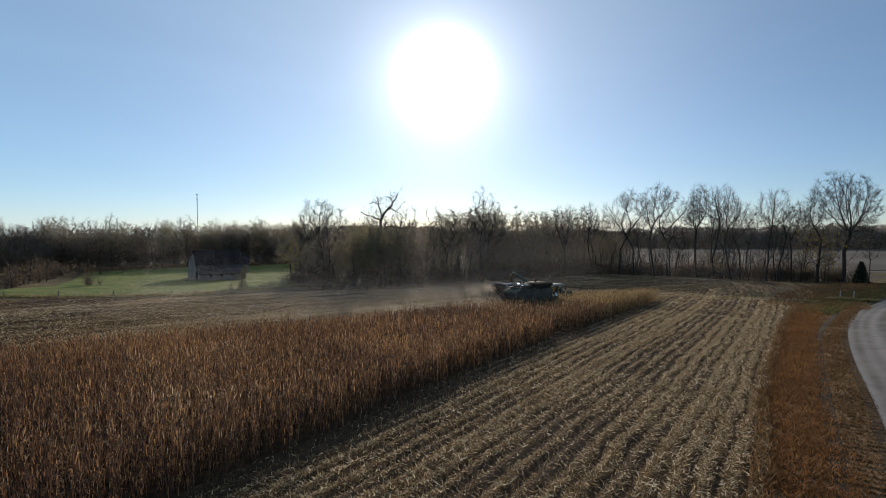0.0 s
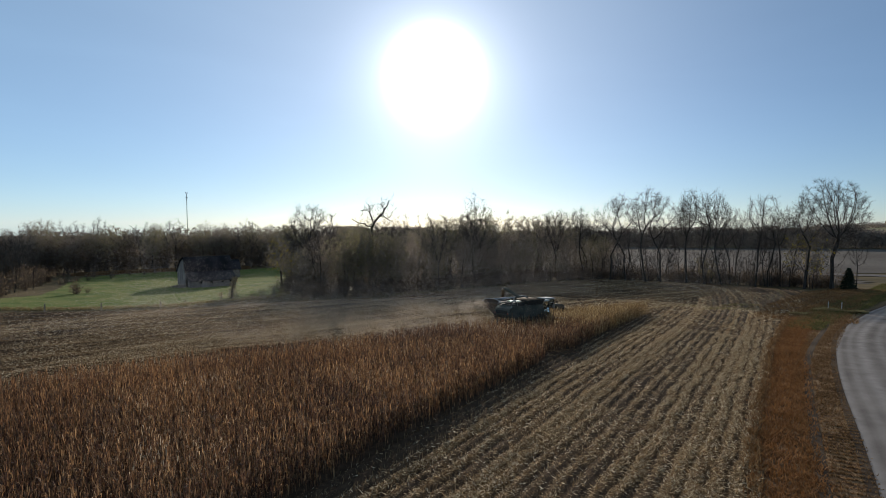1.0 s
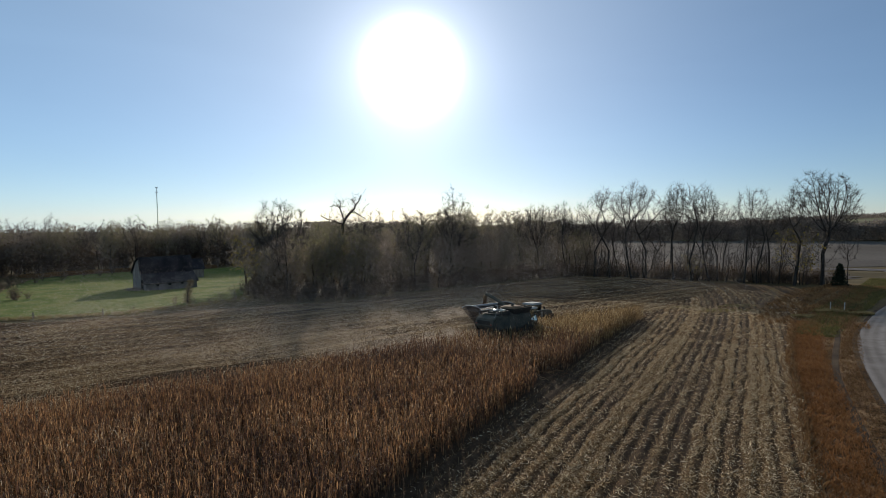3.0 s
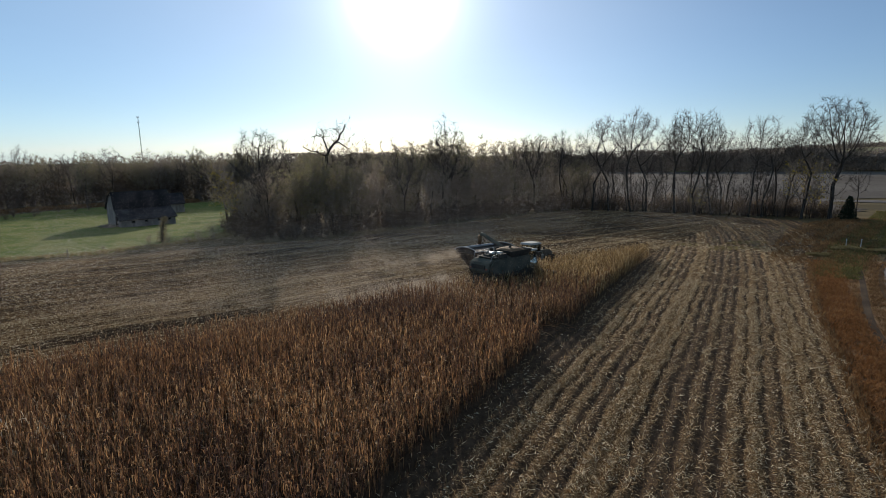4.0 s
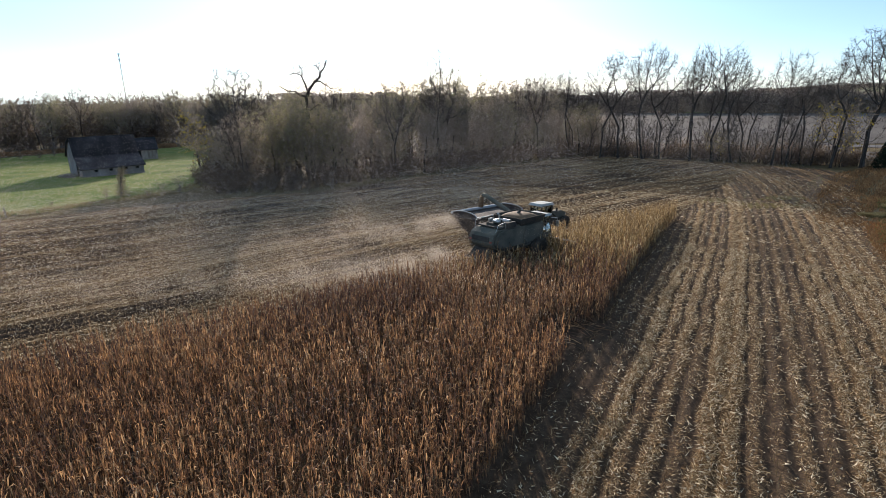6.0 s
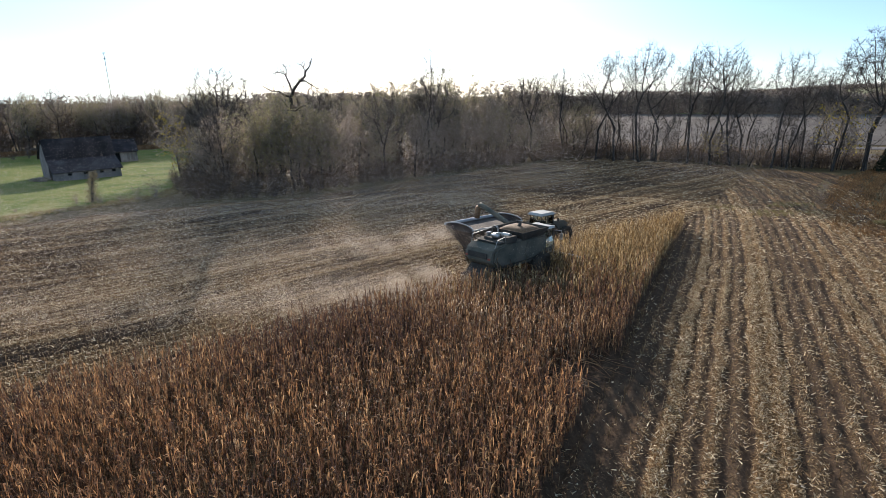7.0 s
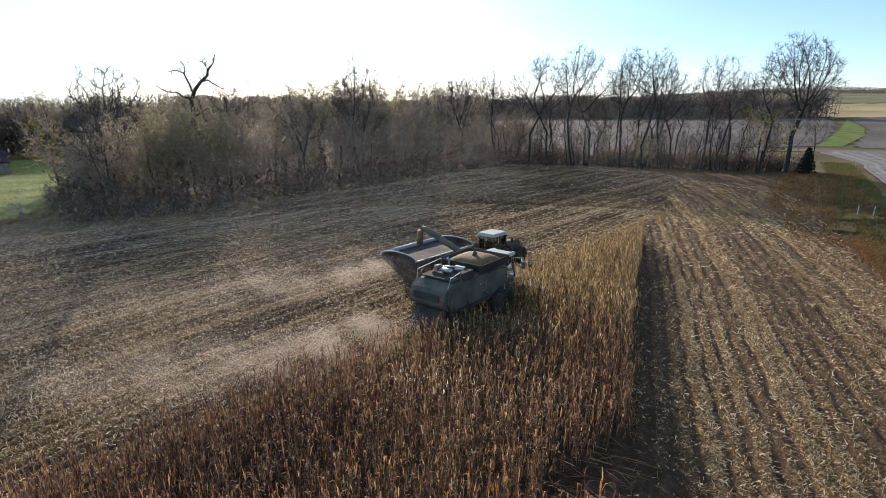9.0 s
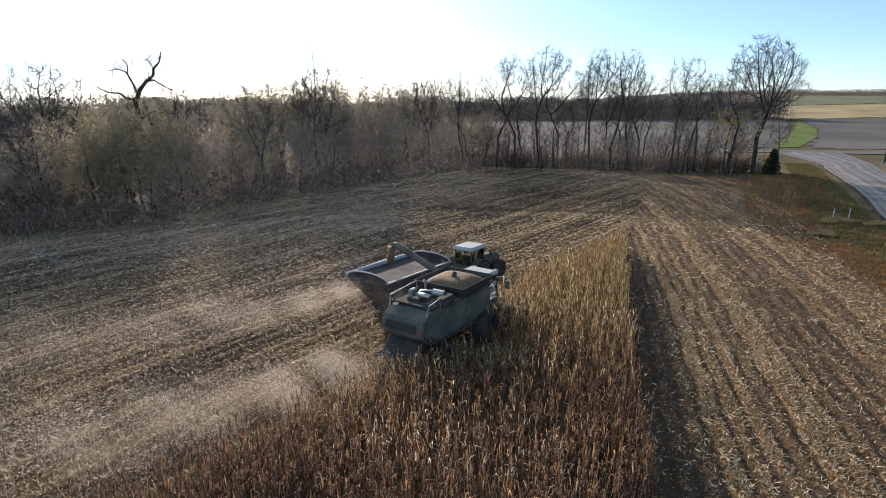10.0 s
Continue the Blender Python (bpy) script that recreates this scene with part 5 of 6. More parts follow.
    part("rear_hood", prism([(-4.8, 3.22), (-5.4, 2.95), (-5.65, 2.2), (-5.4, 2.1), (-5.25, 2.8), (-4.7, 3.05)], -1.3, 1.3), M_GREEN, root, bevel=0.03)
    part("chopper", prism([(-4.6, 1.7), (-5.1, 1.65), (-5.8, 1.05), (-5.7, 0.9), (-4.5, 1.2)], -1.1, 1.1), M_DARK_METAL, root)
    part("spreader_plate", frustum((-1.4, 1.4, -6.1, -5.6), (-1.2, 1.2, -5.8, -5.4), 0.92, 1.02), M_DARK_METAL, root)
    for sx in (-1, 1):
        part("tail_lamp", box(sx * 1.1 - 0.12, sx * 1.1 + 0.12, -5.62, -5.5, 2.3, 2.44), M_RED_LAMP, root, "red tail lamp")
    # cab
    cab = part("cab", box(-0.95, 0.95, 0.95, 2.55, 1.55, 1.95), M_GREEN, root, bevel=0.05)
    part("cab_window", frustum((-0.92, 0.92, 0.98, 2.55), (-0.86, 0.86, 1.0, 2.3), 1.95, 3.4), M_GLASS, cab, "tinted cab glass")
    for sx in (-1, 1):
        for y0, y1 in ((0.99, 1.0), (2.54, 2.3)):
            part("cab_post", pipe([(sx * 0.93, y0, 1.9), (sx * 0.87, y1, 3.45)], 0.045, 6), M_DARK_METAL, cab)
    part("cab_roof", frustum((-0.98, 0.98, 0.95, 2.5), (-0.84, 0.84, 1.1, 2.35), 3.42, 3.6), M_ROOF_PAINT, cab, "pale cab roof", bevel=0.05)
    part("seat", box(-0.3, 0.3, 1.3, 1.75, 1.97, 2.7), M_DARK_METAL, cab)
    for sx in (-1, 1):
        part("work_lamp", box(sx * 0.75 - 0.13, sx * 0.75 + 0.13, 2.5, 2.66, 3.42, 3.56), M_STEEL, cab, "bright work lamp", bevel=0.02)
        bm = pipe([(sx * 0.95, 2.45, 3.2), (sx * 1.55, 2.6, 3.25), (sx * 1.55, 2.6, 2.9)], 0.025, 6)
        box(sx * 1.55 - 0.14, sx * 1.55 + 0.14, 2.57, 2.63, 2.5, 3.0, bm)
        part("mirror", bm, M_STEEL, cab, "side mirror on an arm")
    bm = bmesh.new()
    for k in range(5):
        box(-1.75, -1.25, 1.0 + 0.12 * k, 1.18 + 0.12 * k, 0.6 + 0.28 * k, 0.64 + 0.28 * k, bm)
    pipe([(-1.75, 1.0, 0.5), (-1.75, 1.6, 2.6)], 0.03, 6, bm)
    pipe([(-1.25, 1.0, 0.5), (-1.25, 1.6, 2.6)], 0.03, 6, bm)
    part("ladder", bm, M_DARK_METAL, root)
    # discharge pipe, swung out over the cart
    part("unloading_auger", pipe([(-1.1, 0.3, 3.0), (-1.4, 0.32, 3.3), (-2.9, 0.3, 3.95), (-4.9, 0.25, 4.75), (-5.25, 0.25, 4.8)], 0.2, 14), M_GREEN, root, "long unloading pipe reaching over the grain cart", smooth=True)
    part("spout", pipe([(-5.1, 0.25, 4.78), (-5.45, 0.25, 4.6), (-5.55, 0.25, 3.6)], 0.19, 12, None, 0.24), M_SPOUT, root, "brown rubber discharge spout", smooth=True)
    # feeder and corn head
    part("feeder_house", prism([(1.0, 1.0), (1.0, 1.75), (3.1, 1.15), (3.1, 0.45)], -0.65, 0.65), M_GREEN, root, bevel=0.03)
    header = part("corn_head", prism([(3.05, 0.35), (3.05, 1.2), (3.2, 1.25), (3.4, 0.55), (3.9, 0.4), (3.9, 0.3)], -3.05, 3.05), M_GREEN, root)
    part("top_beam", box(-3.1, 3.1, 3.02, 3.14, 1.2, 1.32), M_STEEL, header, "worn steel beam along the corn head")
    part("cross_auger", lathe_x([(-3.0, 0.2), (3.0, 0.2)], 0, 3.55, 0.75, 14), M_DARK_METAL, header)
    for k in range(9):
        sx = -3.04 + 0.76 * k
        bm = bmesh.new()
        lo = [bm.verts.new(p) for p in ((sx - 0.26, 3.7, 0.3), (sx + 0.26, 3.7, 0.3), (sx + 0.2, 3.8, 0.95), (sx - 0.2, 3.8, 0.95))]
        mid = [bm.verts.new(p) for p in ((sx - 0.2, 4.5, 0.2), (sx + 0.2, 4.5, 0.2), (sx + 0.12, 4.5, 0.65), (sx - 0.12, 4.5, 0.65))]
        tip = bm.verts.new((sx, 5.4, 0.12))
        bm.faces.new(lo[::-1])
        for j in range(4):
            bm.faces.new((lo[j], lo[(j + 1) % 4], mid[(j + 1) % 4], mid[j]))
            bm.faces.new((mid[j], mid[(j + 1) % 4], tip))
        part("snout", bm, M_GREEN, header, bevel=0.0)
    for sx in (-1, 1):
        wheel(root, "front_wheel", sx * 1.6, 0.0, 1.95, 0.75, sx)
        wheel(root, "rear_wheel", sx * 1.4, -3.75, 1.3, 0.5, sx)
    part("front_axle", box(-1.5, 1.5, -0.18, 0.18, 0.8, 1.15), M_DARK_METAL, root)
    part("rear_axle", box(-1.3, 1.3, -3.88, -3.62, 0.5, 1.15), M_DARK_METAL, root)
    return set_down(root, x, y, head, size)


def build_cart(x, y, head, size):
    root = tagged(new("grain_cart"), "dark red grain cart with pale rims being filled", "grain cart")
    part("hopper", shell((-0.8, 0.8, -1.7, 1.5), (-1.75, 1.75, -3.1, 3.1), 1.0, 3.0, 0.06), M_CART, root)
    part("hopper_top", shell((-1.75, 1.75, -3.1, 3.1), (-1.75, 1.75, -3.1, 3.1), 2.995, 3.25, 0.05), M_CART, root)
    part("load", frustum((-1.35, 1.35, -2.4, 2.4), (-0.35, 0.35, -0.7, 0.9), 2.3, 2.95), M_GRAIN, root, "heap of shelled yellow corn")
    for y0 in (-3.1, 3.1):
        arc = [(1.78 * math.cos(a), y0, 3.25 + 0.42 * math.sin(a)) for a in (math.pi * j / 12 for j in range(13))]
        part("end_bow", pipe(arc, 0.05, 8), M_CART_RIM, root, "pale curved end rail", smooth=True)
        bm = bmesh.new()
        lo = [bm.verts.new((p[0], y0, 3.25)) for p in arc]
        hi = [bm.verts.new(p) for p in arc]
        for k in range(12):
            if k not in (0, 11):
                bm.faces.new((lo[k], lo[k + 1], hi[k + 1], hi[k]))
            else:
                bm.faces.new((lo[k], lo[k + 1], hi[k + 1]) if k == 0 else (lo[k], lo[k + 1], hi[k]))
        bmesh.ops.solidify(bm, geom=bm.faces[:], thickness=0.03)
        part("end_panel", bm, M_CART, root)
    part("rolled_tarp", pipe([(-1.8, -3.15, 3.32), (-1.8, 0, 3.34), (-1.8, 3.15, 3.32)], 0.11, 10), M_TARP, root, "rolled grey tarpaulin along the rim", smooth=True)
    for sx in (-1, 1):
        part("top_rail", box(sx * 1.75 - 0.06, sx * 1.75 + 0.06, -3.15, 3.15, 3.2, 3.28), M_CART_RIM, root, "pale top rail")
        for k in range(5):
            yy = -2.4 + 1.2 * k
            part("rib", pipe([(sx * 0.85, yy * 0.55, 1.0), (sx * 1.78, yy, 3.2)], 0.045, 6), M_CART, root)
        wheel(root, "wheel", sx * 1.45, -0.2, 1.75, 0.75, sx)
    frame = box(-0.5, 0.5, -1.8, 1.8, 0.75, 0.98)
    pipe([(-0.4, 1.7, 0.85), (0, 4.3, 0.6)], 0.08, 8, frame)
    pipe([(0.4, 1.7, 0.85), (0, 4.3, 0.6)], 0.08, 8, frame)
    box(-1.45, 1.45, -0.3, -0.1, 0.75, 0.95, frame)
    part("chassis", frame, M_DARK_METAL, root)
    part("cart_auger", pipe([(0.9, 2.4, 0.9), (1.5, 2.9, 3.3)], 0.2, 12), M_CART, root, smooth=True)
    return set_down(root, x, y, head, size)


def build_tractor(x, y, head, size):
    root = tagged(new("tractor"), "dusty green tractor pulling the grain cart", "tractor")
    part("hood", prism([(1.1, 1.15), (1.1, 2.05), (3.0, 1.95), (3.65, 1.75), (3.75, 1.2), (3.4, 0.95)], -0.45, 0.45), M_GREEN, root, bevel=0.08)
    part("chassis", prism([(-0.9, 0.6), (-0.9, 1.2), (1.2, 1.15), (3.3, 0.95), (3.2, 0.6)], -0.32, 0.32), M_DARK_METAL, root)
    cab = part("cab", box(-0.8, 0.8, -0.75, 1.0, 1.2, 1.65), M_GREEN, root, bevel=0.06)
    part("cab_window", frustum((-0.78, 0.78, -0.72, 1.02), (-0.7, 0.7, -0.7, 0.85), 1.65, 2.85), M_GLASS, cab, "cab glass")
    for sx in (-1, 1):
        for y0, y1 in ((-0.73, -0.7), (0.1, 0.1), (1.02, 0.86)):
            part("cab_post", pipe([(sx * 0.79, y0, 1.6), (sx * 0.71, y1, 2.88)], 0.04, 6), M_DARK_METAL, cab)
    part("cab_roof", frustum((-0.92, 0.92, -0.95, 1.15), (-0.78, 0.78, -0.8, 0.98), 2.86, 3.08), M_ROOF_PAINT, cab, "pale dusty cab roof", bevel=0.06)
    part("seat", box(-0.25, 0.25, -0.4, 0.1, 1.66, 2.3), M_DARK_METAL, cab)
    part("exhaust", pipe([(0.6, 1.15, 1.7), (0.62, 1.15, 2.75), (0.62, 1.05, 2.9)], 0.06, 8), M_DARK_METAL, root)
    for sx in (-1, 1):
        fender = [(sx * 1.05 + w, 1.12 * math.cos(a), 1.0 + 1.12 * math.sin(a)) for a in (0.5 + 2.0 * j / 8 for j in range(9)) for w in (-0.32, 0.32)]
        bm = bmesh.new()
        vs = [bm.verts.new(p) for p in fender]
        for k in range(8):
            bm.faces.new((vs[2 * k], vs[2 * k + 1], vs[2 * k + 3], vs[2 * k + 2]))
        bmesh.ops.solidify(bm, geom=bm.faces[:], thickness=0.04)
        part("fender", bm, M_GREEN, root)
        wheel(root, "rear_wheel", sx * 1.08, 0.0, 2.0, 0.62, sx)
        wheel(root, "front_wheel", sx * 0.98, 2.85, 1.45, 0.48, sx)
        part("headlamp", box(sx * 0.28 - 0.1, sx * 0.28 + 0.1, 3.66, 3.78, 1.45, 1.6), M_STEEL, root)
        bm = pipe([(sx * 0.8, 0.95, 2.5), (sx * 1.3, 1.05, 2.5)], 0.02, 6)
        box(sx * 1.3 - 0.1, sx * 1.3 + 0.1, 1.03, 1.08, 2.2, 2.55, bm)
        part("mirror", bm, M_DARK_METAL, cab)
    part("drawbar", box(-0.08, 0.08, -1.5, -0.8, 0.5, 0.62), M_DARK_METAL, root)
    return set_down(root, x, y, head, size)


build_combine(11.2, 61.8, 52, 0.88)
build_cart(9.0, 66.0, 55, 0.85)
build_tractor(14.6, 70.2, 55, 0.88)


# ---- the farmyard ----
M_BOARD = material("weathered_boards", [(0.2, (0.13, 0.124, 0.12)), (0.5, (0.2, 0.193, 0.19)), (0.85, (0.32, 0.31, 0.3))], 0.5, 9, 0.9, 0.4, tall=0.12)
M_SHINGLE = material("old_shingles", [(0.2, (0.018, 0.017, 0.019)), (0.5, (0.03, 0.028, 0.031)), (0.85, (0.055, 0.052, 0.056))], 0.5, 7, 0.9, 0.5)
M_TIN = material("weathered_lean_to_roof", [(0.2, (0.03, 0.029, 0.031)), (0.5, (0.048, 0.046, 0.049)), (0.85, (0.085, 0.081, 0.084))], 0.5, 7, 0.9, 0.4)
# near-black colour puts the shade inside windows and doors onto solid plates
M_GAP = material("opening_shade", [(0.2, (0.01, 0.01, 0.01)), (0.8, (0.02, 0.02, 0.02))], 2, 20, 0.9, 0.0)
M_POST = material("post_wood", [(0.2, (0.14, 0.12, 0.1)), (0.5, (0.24, 0.21, 0.18)), (0.85, (0.36, 0.33, 0.29))], 2, 30, 0.9, 0.4, tall=0.2)
M_WHITE_POST = material("white_post", [(0.2, (0.3, 0.3, 0.28)), (0.5, (0.42, 0.42, 0.4)), (0.85, (0.55, 0.55, 0.53))], 2, 30, 0.7, 0.1)


def slab(profile_a, profile_b, x0, x1, t=0.12):
    """A roof plane between two (y, z) lines, with a thickness."""
    (y0, z0), (y1, z1) = profile_a, profile_b
    d = Vector((y1 - y0, z1 - z0)).normalized()
    n = Vector((-d.y, d.x)) * t
    if n.y < 0:
        n = -n
    return prism([(y0, z0), (y1, z1), (y1 + n.x, z1 + n.y), (y0 + n.x, z0 + n.y)], x0, x1)


def build_barn():
    """Local axes: x along the long side, y backwards from the low front wall."""
    root = tagged(new("barn"), "old grey wooden barn with a steep dark roof and lean-to", "barn")
    L = 10.6
    prof = [(0, 0), (0, 1.75), (3.6, 3.6), (5.0, 7.1), (8.2, 6.0), (11.4, 3.4), (11.4, 0)]
    for x0 in (0.0, L - 0.2):
        part("gable_wall", prism([(y, z - 0.4 if z == 0 else z - 0.05) for y, z in prof], x0, x0 + 0.2), M_BOARD, root, "grey board gable wall")
    part("front_wall", box(0.2, L - 0.2, 0.0, 0.2, -0.4, 1.7), M_BOARD, root, "low grey board wall")
    part("back_wall", box(0.2, L - 0.2, 11.2, 11.4, -0.4, 3.3), M_BOARD, root)
    part("lean_to_roof", slab((-0.45, 1.5), (3.62, 3.6), -0.35, L + 0.35), M_TIN, root, "weathered lean-to roof")
    roof = part("roof", slab((3.45, 3.5), (5.05, 7.12), -0.35, L + 0.35), M_SHINGLE, root, "steep dark shingle roof")
    part("rear_slope", slab((4.95, 7.14), (8.25, 6.0), -0.35, L + 0.35), M_SHINGLE, roof)
    part("rear_slope", slab((8.2, 6.05), (11.8, 3.1), -0.35, L + 0.35), M_SHINGLE, roof)
    for x0 in (2.3, 4.8, 7.4, 9.4):
        w = part("window", box(x0 - 0.3, x0 + 0.3, -0.03, 0.04, 0.95, 1.4), M_GAP, root, "near-black plate painted as a small shaded window")
        bm = box(x0 - 0.36, x0 + 0.36, -0.06, -0.01, 1.4, 1.47)
        box(x0 - 0.36, x0 + 0.36, -0.06, -0.01, 0.88, 0.95, bm)
        part("frame", bm, M_BOARD, w)
    part("door", box(-0.05, 0.03, 2.2, 4.0, 0, 2.2), M_GAP, root, "near-black plate painted as a shaded doorway")
    part("loft_door", box(-0.05, 0.03, 4.6, 5.8, 4.2, 5.6), M_POST, root)
    for k in range(16):
        yy = 0.35 + 0.7 * k
        zt = float(np.interp(yy, [p[0] for p in prof[1:6]], [p[1] for p in prof[1:6]])) - 0.12
        part("batten", box(-0.04, 0.0, yy - 0.04, yy + 0.04, -0.2, zt), M_BOARD, root)
    root.matrix_basis = pose(-57.8, 127.7, gz(-55, 132) + 0.02, 0, 0, 90 - 50.6)
    return root


def build_shed():
    root = tagged(new("shed"), "low grey shed with a dark gabled roof", "shed")
    L, W = 9.0, 6.5
    prof = [(0, -0.4), (0, 2.6), (W / 2, 5.0), (W, 2.6), (W, -0.4)]
    for x0 in (0.0, L - 0.2):
        part("gable_wall", prism(prof, x0, x0 + 0.2), M_POST, root)
    part("front_wall", box(0.2, L - 0.2, 0, 0.2, -0.4, 2.6), M_POST, root)
    part("back_wall", box(0.2, L - 0.2, W - 0.2, W, -0.4, 2.6), M_POST, root)
    for a, b in (((-0.4, 2.3), (W / 2, 5.03)), ((W / 2, 5.03), (W + 0.4, 2.3))):
        part("roof", slab(a, b, -0.3, L + 0.3), M_SHINGLE, root)
    part("door", box(3.4, 5.4, -0.06, 0.02, 0, 2.2), M_GAP, root)
    root.matrix_basis = pose(-66.5, 158, gz(-62, 161), 0, 0, 30)
    return root


build_barn()
build_shed()


def build_mast():
    """A tall slender radio tower far behind the woods: three legs with lacing and aerials."""
    root = tagged(new("radio_mast"), "slender grey lattice radio mast with small aerials", "mast")
    x, y = -416.0, 910.0
    top = 60.5 - gz(x, y)
    S = []
    legs = [(0.75 * math.cos(a), 0.75 * math.sin(a)) for a in (0.5, 2.6, 4.7)]
    for lx, ly in legs:
        S.append((lx, ly, -0.3, 0.24, lx * 0.6, ly * 0.6, top, 0.18))
    n = 48
    for k in range(n):
        for j in range(3):
            a, b = legs[j], legs[(j + 1) % 3]
            u, w = 1 - 0.4 * k / n, 1 - 0.4 * (k + 1) / n
            S.append((a[0] * u, a[1] * u, top * k / n, 0.1, b[0] * w, b[1] * w, top * (k + 1) / n, 0.1))
    V, q = tubes(S, 4)
    o = new("lattice", mesh_np("lattice", V, q, mat=M_DARK_METAL))
    o.parent = root
    for z, w in ((top - 0.6, 1.5), (top - 8.5, 1.3)):
        bm = pipe([(-w, 0, z), (w, 0, z)], 0.25, 6)
        pipe([(-w, 0, z - 1.2), (-w, 0, z + 1.2)], 0.25, 6, bm)
        pipe([(w, 0, z - 1.2), (w, 0, z + 1.2)], 0.25, 6, bm)
        part("aerial", bm, M_DARK_METAL, root)
    root.matrix_basis = pose(x, y, gz(x, y))


build_mast()


def post(name, label, x, y, h, r, mat, group, lean=0.0):
    bm = pipe([(0, 0, -0.3), (0, 0, h * 0.5), (0, 0, h)], r, 8, None, r * 0.9)
    o = finish(name, bm, mat)
    o.matrix_basis = pose(x, y, gz(x, y), lean, lean * 0.6, T.uniform(0, 90))
    return tagged(o, label, "post", group)


for x, y, h in ((109.6, 121.5, 1.3), (58.3, 78.4, 1.25), (60.0, 78.0, 1.2), (121, 116.5, 1.2), (123, 117.2, 1.15)):
    post("marker_post", "short pale roadside marker post", x, y, h, 0.06, M_WHITE_POST, "roadside posts", T.uniform(-4, 4))


def build_fence(line, step, height, rails, label, mat):
    root = tagged(new("fence"), label, "fence")
    p = resample(line, step)
    for k, (x, y) in enumerate(p):
        o = finish("fence_post", pipe([(0, 0, -0.3), (0, 0, height)], 0.08, 6), mat, root)
        o.location = (x, y, gz(x, y))
    for r in rails:
        for (x0, y0), (x1, y1) in zip(p, p[1:]):
            part("rail", pipe([(x0, y0, gz(x0, y0) + r), (x1, y1, gz(x1, y1) + r)], 0.045, 5), mat, root)


build_fence([(-97, 186), (-88, 190), (-79, 186)], 2.2, 1.3, (0.55, 1.1), "pale wooden yard fence behind the barn", M_POST)
build_fence([(-100, 76), (-70, 82.6), (-53, 83.6), (-44.5, 87.5)], 7.5, 1.2, (), "sparse old fence posts along the pasture edge", M_POST)

# small things in the yard
plant(shrub, -66.8, 196, 1.1, "round yard bushes")
plant(shrub, -61, 198, 1.0, "round yard bushes")


def build_stump(x, y):
    R = np.random.RandomState(411)
    root = tagged(new("broken_tree"), "broken dead tree stub wrapped in dry vines", "tree")
    axis = [(0, 0, -0.2), (0.1, 0.05, 1.5), (0.35, 0.1, 3.0), (0.75, 0.1, 4.3), (0.7, 0.2, 5.2)]
    r = (0.28, 0.22, 0.17, 0.12, 0.05)
    V, q = tubes([(*axis[k], r[k], *axis[k + 1], r[k + 1]) for k in range(4)], 7)
    o = new("trunk", mesh_np("trunk", V, q, mat=M_BARK, smooth=True))
    o.parent = root
    u = R.rand(700) * 0.97
    P = np.stack([np.interp(u * 5.0, [p[2] for p in axis], [p[k] for p in axis]) for k in range(2)] + [u * 5.0], -1)
    P[:, :2] += R.normal(0, 1, (700, 2)) * (0.55 - 0.28 * u[:, None])
    V, q = leaf_cloud(R, P, 2, 0.12, 0.13)
    V2, q2 = twigs(R, shoots(R, P[:150], 1, 0.7, 0.02))
    o = new("vines", mesh_np("vines", np.concatenate([V, V2]), np.concatenate([q, q2 + len(V)]), mat=M_TAN_VINE))
    o.parent = root
    tagged(o, "dry tan vine leaves")
    stand(root, x, y, 20, 0.85)


build_stump(-38.6, 102.3)
for x, y, s in ((-40.2, 101.2, 0.45), (-37.2, 101.5, 0.4), (-34.5, 101.5, 0.5), (-33, 103, 0.6), (-31.2, 104.5, 0.8), (-44.5, 96, 0.25), (-49, 92.5, 0.22)):
    plant(shrub, x, y, s, "brush at the pasture edge")


def build_pile():
    bm = bmesh.new()
    R = random.Random(8)
    for k in range(34):
        a, e = R.uniform(0, 6.28), R.uniform(0, 1.8)
        p = Vector((e * math.cos(a), e * math.sin(a), R.uniform(0.05, 0.9 - 0.35 * e)))
        d = Vector((R.uniform(-1, 1), R.uniform(-1, 1), R.uniform(-0.2, 0.4))) * R.uniform(0.5, 1.2)
        pipe([p - d, p, p + d], R.uniform(0.04, 0.1), 5, bm)
    o = finish("brush_pile", bm, M_POST)
    o.matrix_basis = pose(-60.6, 128.6, gz(-60.6, 128.6))
    tagged(o, "pile of old boards and branches by the barn", "brush pile")


build_pile()

# evergreen at the road bend
def build_evergreen(x, y, h):
    R = np.random.RandomState(66)
    root = tagged(new("evergreen"), "small dark conical evergreen beside the large tree", "tree")
    V, q = tubes([(0, 0, -0.2, 0.12, 0, 0, h * 0.95, 0.02)], 6)
    o = new("trunk", mesh_np("trunk", V, q, mat=M_BARK))
    o.parent = root
    pts = []
    for k in range(26):
        z = 0.3 + (h - 0.5) * k / 25
        reach = 0.36 * h * (1 - z / h) ** 0.9 + 0.1
        for j in range(9):
            a = R.uniform(0, 6.28)
            for u in (0.35, 0.6, 0.85, 1.0):
                pts.append((reach * u * math.cos(a), reach * u * math.sin(a), z - 0.18 * reach * u + 0.1 * u * u))
    V, q = leaf_cloud(R, np.array(pts), 6, 0.11, 0.13)
    o = new("needles", mesh_np("needles", V, q, mat=M_NEEDLE))
    o.parent = root
    stand(root, x, y)


build_evergreen(88.8, 113.6, 4.6)


